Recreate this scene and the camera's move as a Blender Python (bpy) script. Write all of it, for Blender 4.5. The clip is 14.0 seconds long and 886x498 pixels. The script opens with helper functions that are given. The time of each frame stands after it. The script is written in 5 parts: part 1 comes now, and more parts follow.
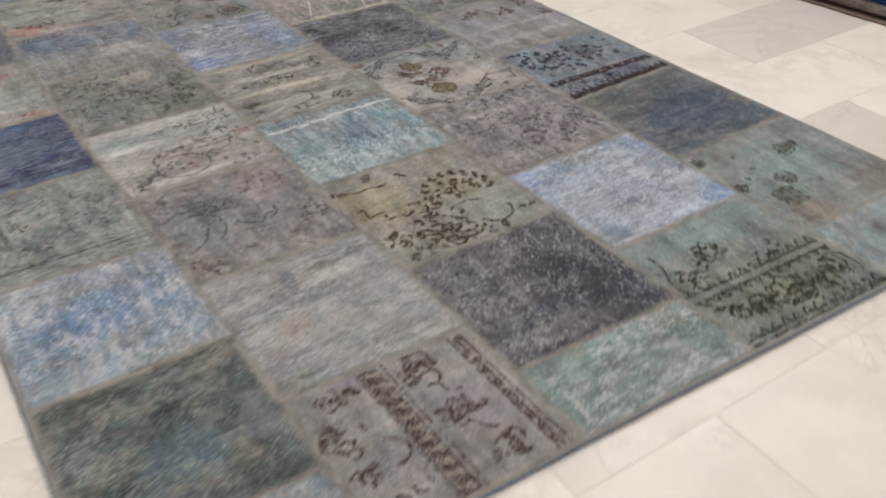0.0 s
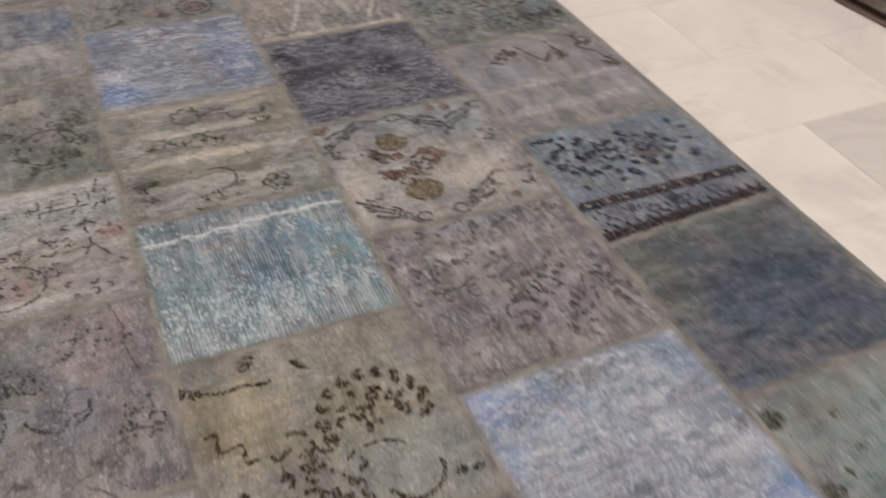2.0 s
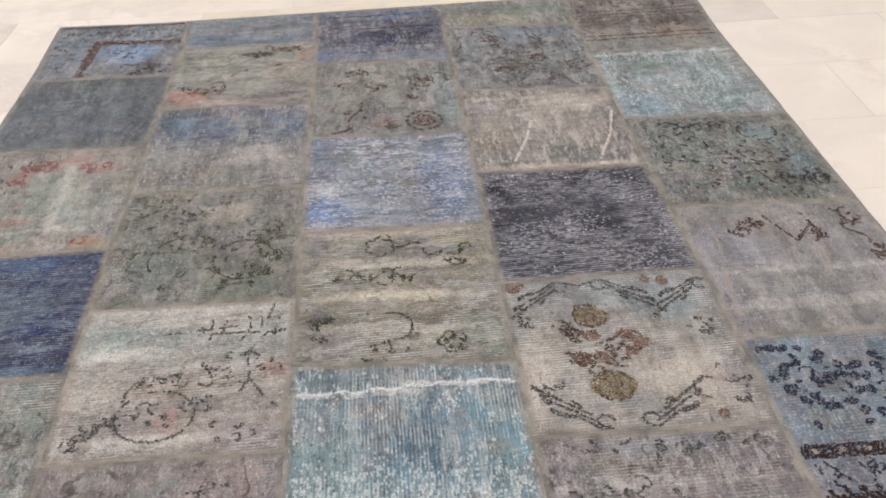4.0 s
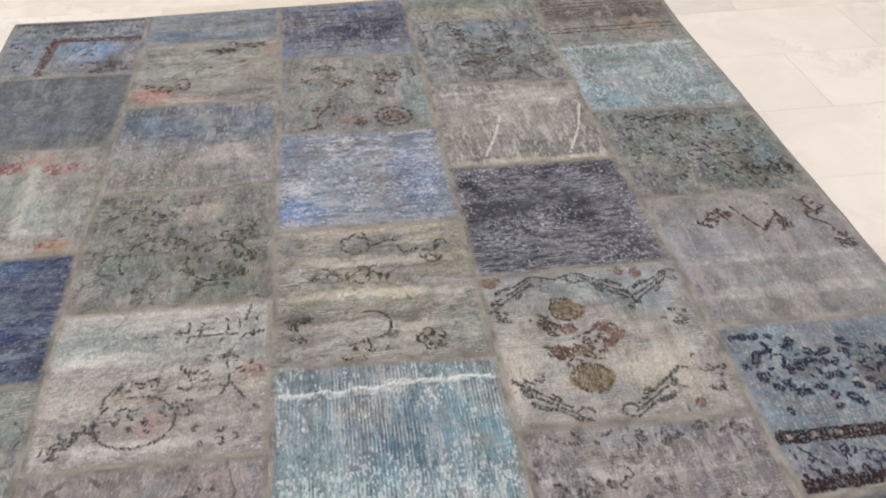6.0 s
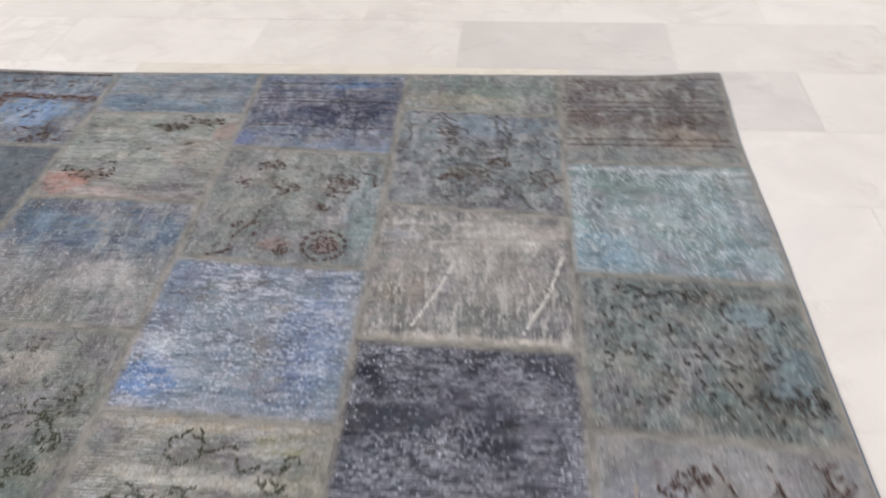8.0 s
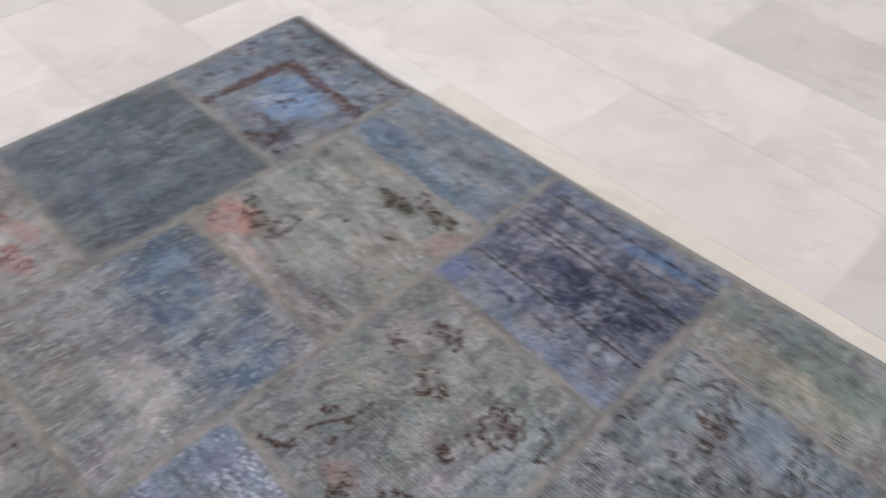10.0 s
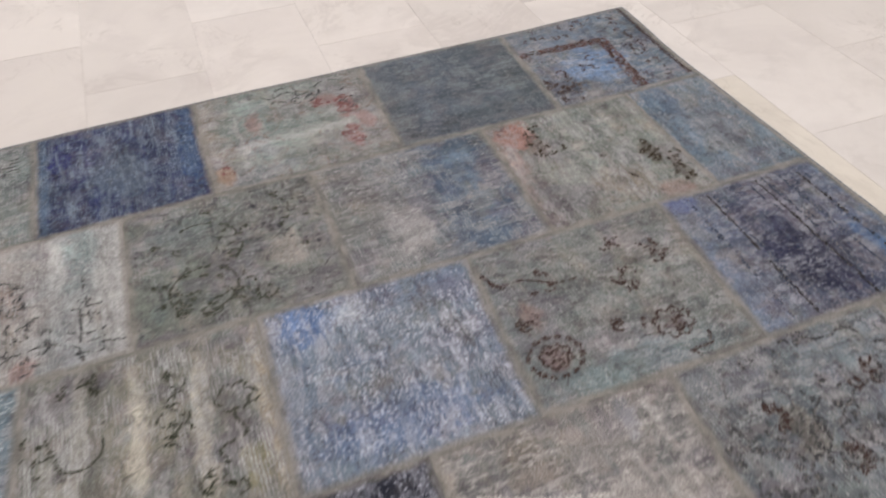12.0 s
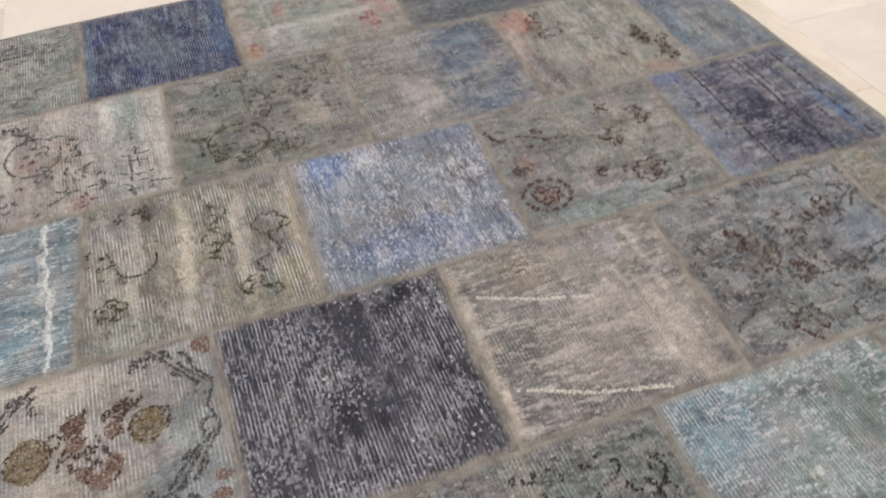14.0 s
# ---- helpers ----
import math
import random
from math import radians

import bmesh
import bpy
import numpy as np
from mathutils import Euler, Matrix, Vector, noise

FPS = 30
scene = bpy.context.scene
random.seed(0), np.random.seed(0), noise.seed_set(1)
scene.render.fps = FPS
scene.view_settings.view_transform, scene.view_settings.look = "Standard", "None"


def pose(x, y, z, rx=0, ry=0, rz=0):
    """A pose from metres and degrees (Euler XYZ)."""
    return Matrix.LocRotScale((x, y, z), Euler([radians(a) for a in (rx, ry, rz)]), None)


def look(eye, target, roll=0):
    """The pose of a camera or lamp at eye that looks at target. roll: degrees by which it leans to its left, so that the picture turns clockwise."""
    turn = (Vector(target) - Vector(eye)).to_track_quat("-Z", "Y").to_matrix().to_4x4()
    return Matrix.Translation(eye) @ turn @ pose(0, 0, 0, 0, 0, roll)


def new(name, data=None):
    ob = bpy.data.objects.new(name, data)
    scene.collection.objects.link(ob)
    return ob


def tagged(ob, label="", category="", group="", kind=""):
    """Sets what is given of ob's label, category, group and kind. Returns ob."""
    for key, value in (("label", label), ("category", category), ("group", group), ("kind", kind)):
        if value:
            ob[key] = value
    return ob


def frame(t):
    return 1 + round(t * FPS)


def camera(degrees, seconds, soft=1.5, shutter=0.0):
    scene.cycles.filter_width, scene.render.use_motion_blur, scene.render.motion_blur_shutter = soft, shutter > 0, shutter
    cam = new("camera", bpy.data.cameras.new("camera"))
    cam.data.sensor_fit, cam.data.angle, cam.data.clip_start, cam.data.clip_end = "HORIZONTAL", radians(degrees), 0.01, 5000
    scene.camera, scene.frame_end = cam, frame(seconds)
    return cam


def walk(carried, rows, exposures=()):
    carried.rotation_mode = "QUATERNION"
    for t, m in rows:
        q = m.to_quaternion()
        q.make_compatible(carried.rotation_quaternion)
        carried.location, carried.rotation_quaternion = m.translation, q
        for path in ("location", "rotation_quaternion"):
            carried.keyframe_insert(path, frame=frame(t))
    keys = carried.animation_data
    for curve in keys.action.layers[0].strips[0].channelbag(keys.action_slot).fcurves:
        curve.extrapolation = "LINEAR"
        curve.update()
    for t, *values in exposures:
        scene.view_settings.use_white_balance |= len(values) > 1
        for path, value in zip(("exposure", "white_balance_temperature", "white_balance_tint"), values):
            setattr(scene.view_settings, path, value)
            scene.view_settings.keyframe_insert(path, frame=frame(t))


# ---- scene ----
cam = camera(54.8, 14.0, soft=1.9, shutter=0.65)
PATH = [
    (0, (0.079, -0.652, 1.11), (0.973, 0.686, -0.079), -1.0),
    (0.5, (0.338, -0.506, 1.098), (1.16, 0.867, -0.102), -0.9),
    (1, (0.532, -0.364, 1.103), (1.309, 1.079, -0.043), 0.2),
    (1.5, (0.702, -0.145, 1.087), (1.466, 1.212, -0.168), 2.9),
    (2, (0.827, 0.0, 1.07), (1.448, 1.344, -0.274), 1.3),
    (2.5, (0.992, 0.156, 1.085), (1.242, 1.66, -0.209), 0.5),
    (3, (1.045, 0.233, 1.09), (1.068, 1.777, -0.181), -1.9),
    (3.5, (1.032, 0.25, 1.099), (1.086, 1.811, -0.151), -2.5),
    (3.7, (1.023, 0.256, 1.1), (1.098, 1.829, -0.132), -2.5),
    (5.8, (0.983, 0.24, 1.117), (1.129, 1.812, -0.11), -2.1),
    (6, (0.978, 0.262, 1.119), (1.169, 1.809, -0.134), -1.4),
    (6.5, (1.092, 0.377, 1.055), (1.264, 1.934, -0.188), -2.2),
    (7, (1.303, 0.505, 1.11), (1.368, 2.066, -0.138), -2.2),
    (7.2, (1.337, 0.569, 1.1), (1.399, 2.129, -0.149), -2.3),
    (9.3, (1.582, 1.488, 1.065), (0.9, 2.885, -0.194), 2.6),
    (9.5, (1.568, 1.615, 1.06), (0.836, 2.964, -0.222), 3.6),
    (10, (1.498, 1.803, 1.076), (0.56, 2.884, -0.321), 3.6),
    (10.5, (1.541, 1.871, 1.076), (0.285, 2.634, -0.28), -1.1),
    (11, (1.685, 1.914, 1.09), (0.326, 2.449, -0.277), -0.2),
    (11.5, (1.808, 1.841, 1.081), (0.419, 2.308, -0.281), -2.6),
    (12, (1.952, 1.708, 1.083), (0.512, 2.205, -0.213), -3.2),
    (12.5, (2.044, 1.634, 1.094), (0.667, 2.176, -0.251), -0.6),
    (13, (2.139, 1.617, 1.096), (0.748, 2.141, -0.243), 0.4),
    (13.5, (2.217, 1.598, 1.089), (0.802, 2.083, -0.24), -1.2),
    (14, (2.226, 1.598, 1.07), (0.847, 2.059, -0.303), -2.7),
]
# energy of each light added under the ceiling
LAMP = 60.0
walk(cam, [(t, look(eye, target, roll)) for t, eye, target, roll in PATH],
     exposures=[(0, -0.13, 6290, 8), (0.45, -0.17, 6420, 11), (1.5, -0.27, 6540, 13), (2.3, -0.3, 6540, 13), (3.0, -0.04, 6440, 11), (3.5, 0.07, 6390, 11), (5.8, 0.11, 6240, 9), (6.6, 0.12, 6240, 9), (7.2, 0.08, 6090, 8), (9.3, 0.01, 5740, 10),
                (10.6, -0.2, 5790, 11), (11.5, -0.18, 5990, 11), (12.5, -0.18, 6140, 12), (13.5, -0.18, 6240, 12), (14, 0.02, 6440, 11)])
# ---- light ----
world = bpy.data.worlds.new("world")
scene.world = world
world.use_nodes = True
world.node_tree.nodes["Background"].inputs[0].default_value = (0.9, 0.95, 1.0, 1)
world.node_tree.nodes["Background"].inputs[1].default_value = 0.05


# ---- node helpers ----
class Graph:
    """Short calls to build a node material."""

    def __init__(self, name):
        self.mat = bpy.data.materials.new(name)
        self.mat.use_nodes = True
        self.t = self.mat.node_tree
        self.bsdf = self.t.nodes["Principled BSDF"]

    def node(self, kind, **values):
        n = self.t.nodes.new(kind)
        for key, v in values.items():
            setattr(n, key, v)
        return n

    def put(self, socket, v):
        if isinstance(v, bpy.types.NodeSocket):
            self.t.links.new(v, socket)
        elif isinstance(v, tuple) and len(v) == 3 and socket.type == "RGBA":
            socket.default_value = (*v, 1)
        else:
            socket.default_value = v

    def math(self, op, a, b=0.0, c=0.0, clamp=False):
        n = self.node("ShaderNodeMath", operation=op, use_clamp=clamp)
        for s, v in zip(n.inputs, (a, b, c)):
            self.put(s, v)
        return n.outputs[0]

    def mix(self, f, a, b, blend="MIX"):
        n = self.node("ShaderNodeMix", data_type="RGBA", blend_type=blend, clamp_factor=True)
        self.put(n.inputs[0], f)
        self.put(n.inputs[6], a)
        self.put(n.inputs[7], b)
        return n.outputs[2]

    def step(self, v, low, high):
        n = self.node("ShaderNodeMapRange", interpolation_type="SMOOTHSTEP")
        self.put(n.inputs[0], v)
        n.inputs[1].default_value, n.inputs[2].default_value = low, high
        return n.outputs[0]

    def ramp(self, v, stops):
        n = self.node("ShaderNodeValToRGB")
        e = n.color_ramp.elements
        while len(e) < len(stops):
            e.new(0.5)
        for el, (p, c) in zip(e, stops):
            el.position, el.color = p, (*c, 1)
        self.put(n.inputs[0], v)
        return n.outputs[0]

    def noise(self, vec, scale, detail=3.0, rough=0.55, warp=0.0):
        n = self.node("ShaderNodeTexNoise")
        self.put(n.inputs["Vector"], vec)
        n.inputs["Scale"].default_value, n.inputs["Detail"].default_value = scale, detail
        n.inputs["Roughness"].default_value, n.inputs["Distortion"].default_value = rough, warp
        return n.outputs[0]

    def stretch(self, vec, x, y, z=1.0):
        n = self.node("ShaderNodeMapping")
        self.put(n.inputs[0], vec)
        n.inputs["Scale"].default_value = (x, y, z)
        return n.outputs[0]

    def bump(self, height, strength, distance):
        n = self.node("ShaderNodeBump")
        self.put(n.inputs["Height"], height)
        n.inputs["Strength"].default_value, n.inputs["Distance"].default_value = strength, distance
        self.put(self.bsdf.inputs["Normal"], n.outputs[0])

    def coords(self):
        """Object-space place, shifted by the object's own random number."""
        tc = self.node("ShaderNodeTexCoord")
        rnd = self.node("ShaderNodeObjectInfo").outputs["Random"]
        add = self.node("ShaderNodeVectorMath", operation="ADD")
        comb = self.node("ShaderNodeCombineXYZ")
        self.put(comb.inputs[0], self.math("MULTIPLY", rnd, 37.0))
        self.put(comb.inputs[1], self.math("MULTIPLY", rnd, 91.0))
        self.put(comb.inputs[2], self.math("MULTIPLY", rnd, 53.0))
        self.put(add.inputs[0], tc.outputs["Object"])
        self.put(add.inputs[1], comb.outputs[0])
        return add.outputs[0], tc, rnd

    def finish(self, color, rough=0.9, spec=0.2):
        self.put(self.bsdf.inputs["Base Color"], color)
        self.put(self.bsdf.inputs["Roughness"], rough)
        self.put(self.bsdf.inputs["Specular IOR Level"], spec)
        return self.mat


def lin(r, g, b):
    """A colour given as 0 to 255 display values, in linear light."""
    return tuple(((v / 255 + 0.055) / 1.055) ** 2.4 if v > 10 else v / 255 / 12.92 for v in (r, g, b))


def scaled(c, k):
    return tuple(v * k for v in c)


ALBEDO = 0.715  # the rug's colours below are as seen under the room's light


def rug_mat(name, stops, axis=1, alt=None, alt_amount=0.5, alt_scale=9.0, light=None, fleck=0.25, fleck_dir=1, dark=0.25,
            dark_color=(0.03, 0.03, 0.035), rib=0.25, rib_dir=1, scroll=0.0, scroll_scale=13.0, scroll_color=(0.04, 0.035, 0.03), warp=0.06,
            spots=(), long=2.6, grey=0.3, pins=0.22, grain=0.75, margin=0.78, dabs=1.0, salt=0.12, pepper=0.2):
    """Worn, overdyed wool: colour bands along one axis, blotches and stains, pale flecks where the pile is gone, dark specks,
    ribs of bare threads, and the worn outlines of an old scroll pattern."""
    g = Graph(name)
    p, tc, rnd = g.coords()
    uv = g.node("ShaderNodeSeparateXYZ")
    g.put(uv.inputs[0], tc.outputs["UV"])

    def dye(c, pull=grey):
        c = lin(*c)
        if c[2] > c[0] * 1.2:
            c = (c[0] * 0.96, c[1] * 1.03, c[2] * 0.97)
        m = 0.3 * c[0] + 0.55 * c[1] + 0.15 * c[2]
        return tuple((v + (m - v) * pull) * ALBEDO for v in c)

    def gate(scale, low, high, detail=3.0):
        return g.step(g.noise(p, scale, detail, 0.6), low, high)

    big = g.noise(p, 7.0, 4.0, 0.6)
    fine = g.noise(p, 130.0, 3.0, 0.7)
    knots = g.noise(p, 380.0, 2.0, 0.6)
    u = g.math("ADD", uv.outputs[axis], g.math("MULTIPLY", g.math("SUBTRACT", big, 0.5), warp * 3))
    u = g.math("ADD", u, g.math("MULTIPLY", g.math("SUBTRACT", fine, 0.5), warp * 2.5))
    base = g.ramp(u, [(s, dye(c)) for s, c in stops]) if len(stops) > 1 else dye(stops[0][1])
    base = g.mix(g.math("MULTIPLY", gate(alt_scale, 0.42, 0.62, 5.0), alt_amount), base, dye(alt or (88, 92, 94)))
    jitter = g.math("MULTIPLY", g.math("SUBTRACT", g.noise(p, 38.0, 4.0, 0.65), 0.5), 1.9)
    sway_u = g.math("ADD", uv.outputs[0], g.math("MULTIPLY", g.math("SUBTRACT", g.noise(p, 16.0, 3.0, 0.6), 0.5), 0.09))
    sway_v = g.math("ADD", uv.outputs[1], g.math("MULTIPLY", g.math("SUBTRACT", g.noise(g.stretch(p, 1.3, 0.9), 17.0, 3.0, 0.6), 0.5), 0.09))
    thin = g.step(g.noise(p, 26.0, 4.0, 0.65), 0.36, 0.56)

    def stain(base, cu, cv, ru, rv, color, amount):
        small = max(ru, rv) < 0.13
        du = g.math("DIVIDE", g.math("SUBTRACT", sway_u, cu), ru)
        dv = g.math("DIVIDE", g.math("SUBTRACT", sway_v, cv), rv)
        d = g.math("SQRT", g.math("ADD", g.math("MULTIPLY", du, du), g.math("MULTIPLY", dv, dv)))
        f = g.math("SUBTRACT", 1.0, g.step(g.math("MULTIPLY_ADD", jitter, 0.5 if small else 1.0, d), 0.6, 1.15))
        f = g.math("MULTIPLY", f, thin) if min(ru, rv) < 0.04 and not small else f
        return g.mix(g.math("MULTIPLY", f, amount * (0.85 if small else 1.0)), base, dye(color, grey * 0.6))

    # traces of the old colours in dabs
    base = g.mix(g.math("MULTIPLY", gate(21.0, 0.5, 0.62, 4.0), 0.36 * dabs), base, dye((170, 150, 138)))
    base = g.mix(g.math("MULTIPLY", g.step(g.noise(g.stretch(p, 0.9, 1.2, 1.7), 19.0, 4.0, 0.6), 0.52, 0.64), 0.3 * dabs), base, dye((116, 138, 140)))
    base = g.mix(g.math("MULTIPLY", g.step(g.noise(g.stretch(p, 1.1, 0.8, 2.3), 9.0, 4.0, 0.6), 0.5, 0.62), 0.4 * dabs), base, dye((138, 124, 140)))
    base = g.mix(g.math("MULTIPLY", g.step(g.noise(g.stretch(p, 0.7, 1.2, 3.1), 11.0, 3.0, 0.6), 0.54, 0.64), 0.32 * dabs), base, dye((158, 144, 116)))
    for sp in spots:
        if max(sp[2], sp[3]) >= 0.13:
            base = stain(base, *sp)
    # uneven dye: darker tufts at two sizes
    dim = g.mix(1.0, base, (0.34, 0.34, 0.36), "MULTIPLY")
    base = g.mix(g.math("MULTIPLY", gate(24.0, 0.44, 0.64, 5.0), 0.5 * grain), base, dim)
    st = (1.0, 1.0 / long) if fleck_dir == 1 else (1.0 / long, 1.0)
    sv = g.stretch(p, *st)
    tuft = g.step(g.noise(sv, 85.0, 4.0, 0.7), 0.5, 0.62)
    base = g.mix(g.math("MULTIPLY", g.math("MULTIPLY", tuft, gate(6.5, 0.3, 0.6, 3.0)), (0.3 + 0.6 * dark) * grain), base, g.mix(1.0, base, (0.25, 0.25, 0.26), "MULTIPLY"))
    zone = g.noise(g.stretch(p, *((1.0, 0.3) if fleck_dir == 1 else (0.3, 1.0))), 16.0, 5.0, 0.65)
    base = g.mix(1.0, base, g.ramp(zone, [(0.3, (0.62, 0.62, 0.63)), (0.5, (0.98, 0.98, 0.98)), (0.7, (1.38, 1.37, 1.35))]), "MULTIPLY")
    # long worn lines along both ways of the weave
    for sx, sy, amount in ((0.06, 1.0, 0.55), (1.0, 0.08, 0.4)):
        line = g.noise(g.stretch(p, sx, sy), 60.0, 3.0, 0.6)
        shade = g.ramp(line, [(0.34, (0.74, 0.74, 0.75)), (0.5, (1.0, 1.0, 1.0)), (0.66, (1.34, 1.33, 1.31))])
        base = g.mix(g.math("MULTIPLY", gate(5.0, 0.35, 0.6, 3.0), amount), base, g.mix(1.0, base, shade, "MULTIPLY"))
    # pale flecks, drawn out along the threads
    pale = dye(light or (192, 190, 184))
    f1 = g.math("MULTIPLY", g.step(g.noise(sv, 46.0, 5.0, 0.72), 0.5, 0.58), gate(6.0, 0.38, 0.6, 4.0))
    base = g.mix(g.math("MULTIPLY", f1, min(0.95, fleck * 1.35)), base, pale)
    f2 = g.math("MULTIPLY", g.step(g.noise(sv, 210.0, 3.0, 0.7), 0.56, 0.66), gate(17.0, 0.4, 0.62))
    base = g.mix(g.math("MULTIPLY", f2, min(1.0, fleck * 2.2)), base, pale)
    pin = g.math("MULTIPLY", g.step(g.noise(p, 150.0, 1.0, 0.5), 0.65, 0.69), gate(8.0, 0.38, 0.55))
    base = g.mix(g.math("MULTIPLY", pin, min(1.0, pins * 1.2)), base, scaled(pale, 1.5))
    # dark specks left of the old pattern
    dsp = g.math("MULTIPLY", g.step(g.noise(p, 58.0, 4.0, 0.7), 0.56, 0.63), gate(10.0, 0.42, 0.6))
    base = g.mix(g.math("MULTIPLY", dsp, min(1.0, dark * 2.2)), base, dark_color)
    for sp in spots:
        if max(sp[2], sp[3]) < 0.13:
            base = stain(base, *sp)
    if scroll:
        q = g.noise(p, scroll_scale, 2.0, 0.5, 0.4)
        line = g.math("SUBTRACT", 1.0, g.step(g.math("ABSOLUTE", g.math("SUBTRACT", q, 0.5)), 0.007, 0.022))
        keep = g.math("MULTIPLY", gate(13.0, 0.44, 0.55, 2.0), g.step(g.noise(p, 95.0, 3.0), 0.4, 0.5))
        base = g.mix(g.math("MULTIPLY", g.math("MULTIPLY", line, keep), min(1.0, scroll * 1.3)), base, scroll_color)
    # single worn knots, pale and dark, lying in the rows of the weave
    def cells(wide, tall, seed):
        if fleck_dir == 0:
            wide, tall = tall, wide
        n = g.node("ShaderNodeVectorMath", operation="SNAP")
        g.put(n.inputs[0], tc.outputs["Object"])
        n.inputs[1].default_value = (wide, tall, 1.0)
        w4 = g.node("ShaderNodeTexWhiteNoise", noise_dimensions="4D")
        g.put(w4.inputs["Vector"], n.outputs[0])
        g.put(w4.inputs["W"], g.math("MULTIPLY_ADD", rnd, 17.0, seed))
        return w4.outputs["Value"]
    worn = g.mix(0.5, g.mix(1.0, base, (1.55, 1.53, 1.5), "MULTIPLY"), pale)
    for wide, tall, seed, share in ((0.0034, 0.0055, 1.3, 0.10), (0.0042, 0.011, 4.1, 0.05)):
        cut = g.math("MULTIPLY", gate(11.0, 0.4, 0.64, 4.0), min(0.4, share * (0.1 + 1.7 * salt)))
        hit = g.math("GREATER_THAN", cells(wide, tall, seed), g.math("SUBTRACT", 1.0, cut))
        base = g.mix(g.math("MULTIPLY", hit, 0.4 + 0.4 * salt), base, worn)
        cut = g.math("MULTIPLY", g.step(g.noise(g.stretch(p, 1.2, 0.9, 2.1), 13.0, 4.0, 0.6), 0.38, 0.6), min(0.4, share * (0.2 + 1.8 * pepper)))
        hit = g.math("GREATER_THAN", cells(wide, tall, seed + 2.2), g.math("SUBTRACT", 1.0, cut))
        base = g.mix(g.math("MULTIPLY", hit, 0.4 + 0.4 * pepper), base, g.mix(0.6, base, dark_color))
    # bare thread ribs
    w = g.node("ShaderNodeTexWave", wave_type="BANDS", bands_direction="XY"[rib_dir], wave_profile="SIN")
    g.put(w.inputs["Vector"], tc.outputs["Object"])
    w.inputs["Scale"].default_value = 50.0
    w.inputs["Distortion"].default_value, w.inputs["Detail"].default_value, w.inputs["Detail Scale"].default_value = 1.4, 2.0, 4.0
    dash = g.stretch(p, *((0.35, 1.0) if rib_dir == 1 else (1.0, 0.35)))
    bare = g.math("MULTIPLY", g.math("MULTIPLY", gate(7.0, 0.4, 0.6, 4.0), g.step(w.outputs[1], 0.45, 0.85)), g.step(g.noise(dash, 90.0, 3.0, 0.6), 0.36, 0.6))
    base = g.mix(g.math("MULTIPLY", bare, min(1.0, rib * 1.5)), base, scaled(pale, 1.15))
    # single knots
    base = g.mix(0.3 + 0.25 * grain, base, g.mix(1.0, base, g.ramp(knots, [(0.32, (0.3, 0.3, 0.3)), (0.66, (1.15, 1.15, 1.15))]), "MULTIPLY"))

    # the margin is worn to the colour of the seam
    def edge(s):
        return g.math("MINIMUM", s, g.math("SUBTRACT", 1.0, s))
    e = g.math("MINIMUM", edge(uv.outputs[0]), edge(uv.outputs[1]))
    e = g.math("ADD", e, g.math("MULTIPLY", g.math("SUBTRACT", g.noise(p, 30.0, 5.0, 0.7), 0.5), 0.05))
    tape = g.mix(g.step(g.noise(p, 18.0, 4.0, 0.6), 0.3, 0.7), dye((112, 107, 96)), dye((166, 156, 140)))
    base = g.mix(g.math("MULTIPLY", g.math("SUBTRACT", 1.0, g.step(e, 0.006, 0.04)), margin), base, tape)
    base = g.mix(0.25, base, g.mix(1.0, base, g.ramp(knots, [(0.35, (0.4, 0.4, 0.4)), (0.66, (1.1, 1.1, 1.1))]), "MULTIPLY"))
    g.put(g.bsdf.inputs["Sheen Weight"], 0.06)
    h = g.math("ADD", g.math("MULTIPLY", knots, 0.6), g.math("ADD", g.math("MULTIPLY", fine, 0.8), g.math("MULTIPLY", w.outputs[1], rib * 0.8)))
    g.bump(h, 0.6, 0.002)
    return g.finish(base, 0.95, 0.1)


def cloth_mat(name, color, vary=0.3, scale=40.0, rough=0.95):
    g = Graph(name)
    p, tc, rnd = g.coords()
    c = scaled(lin(*color), ALBEDO)
    n1, n2 = g.noise(p, scale, 4.0, 0.65), g.noise(p, 300.0, 2.0)
    base = g.mix(g.math("MULTIPLY", n1, vary * 2), c, scaled(c, 0.45))
    base = g.mix(g.math("MULTIPLY", g.step(n2, 0.5, 0.7), 0.4), base, scaled(c, 1.35))
    g.bump(g.math("ADD", n1, n2), 0.5, 0.003)
    return g.finish(base, rough, 0.1)


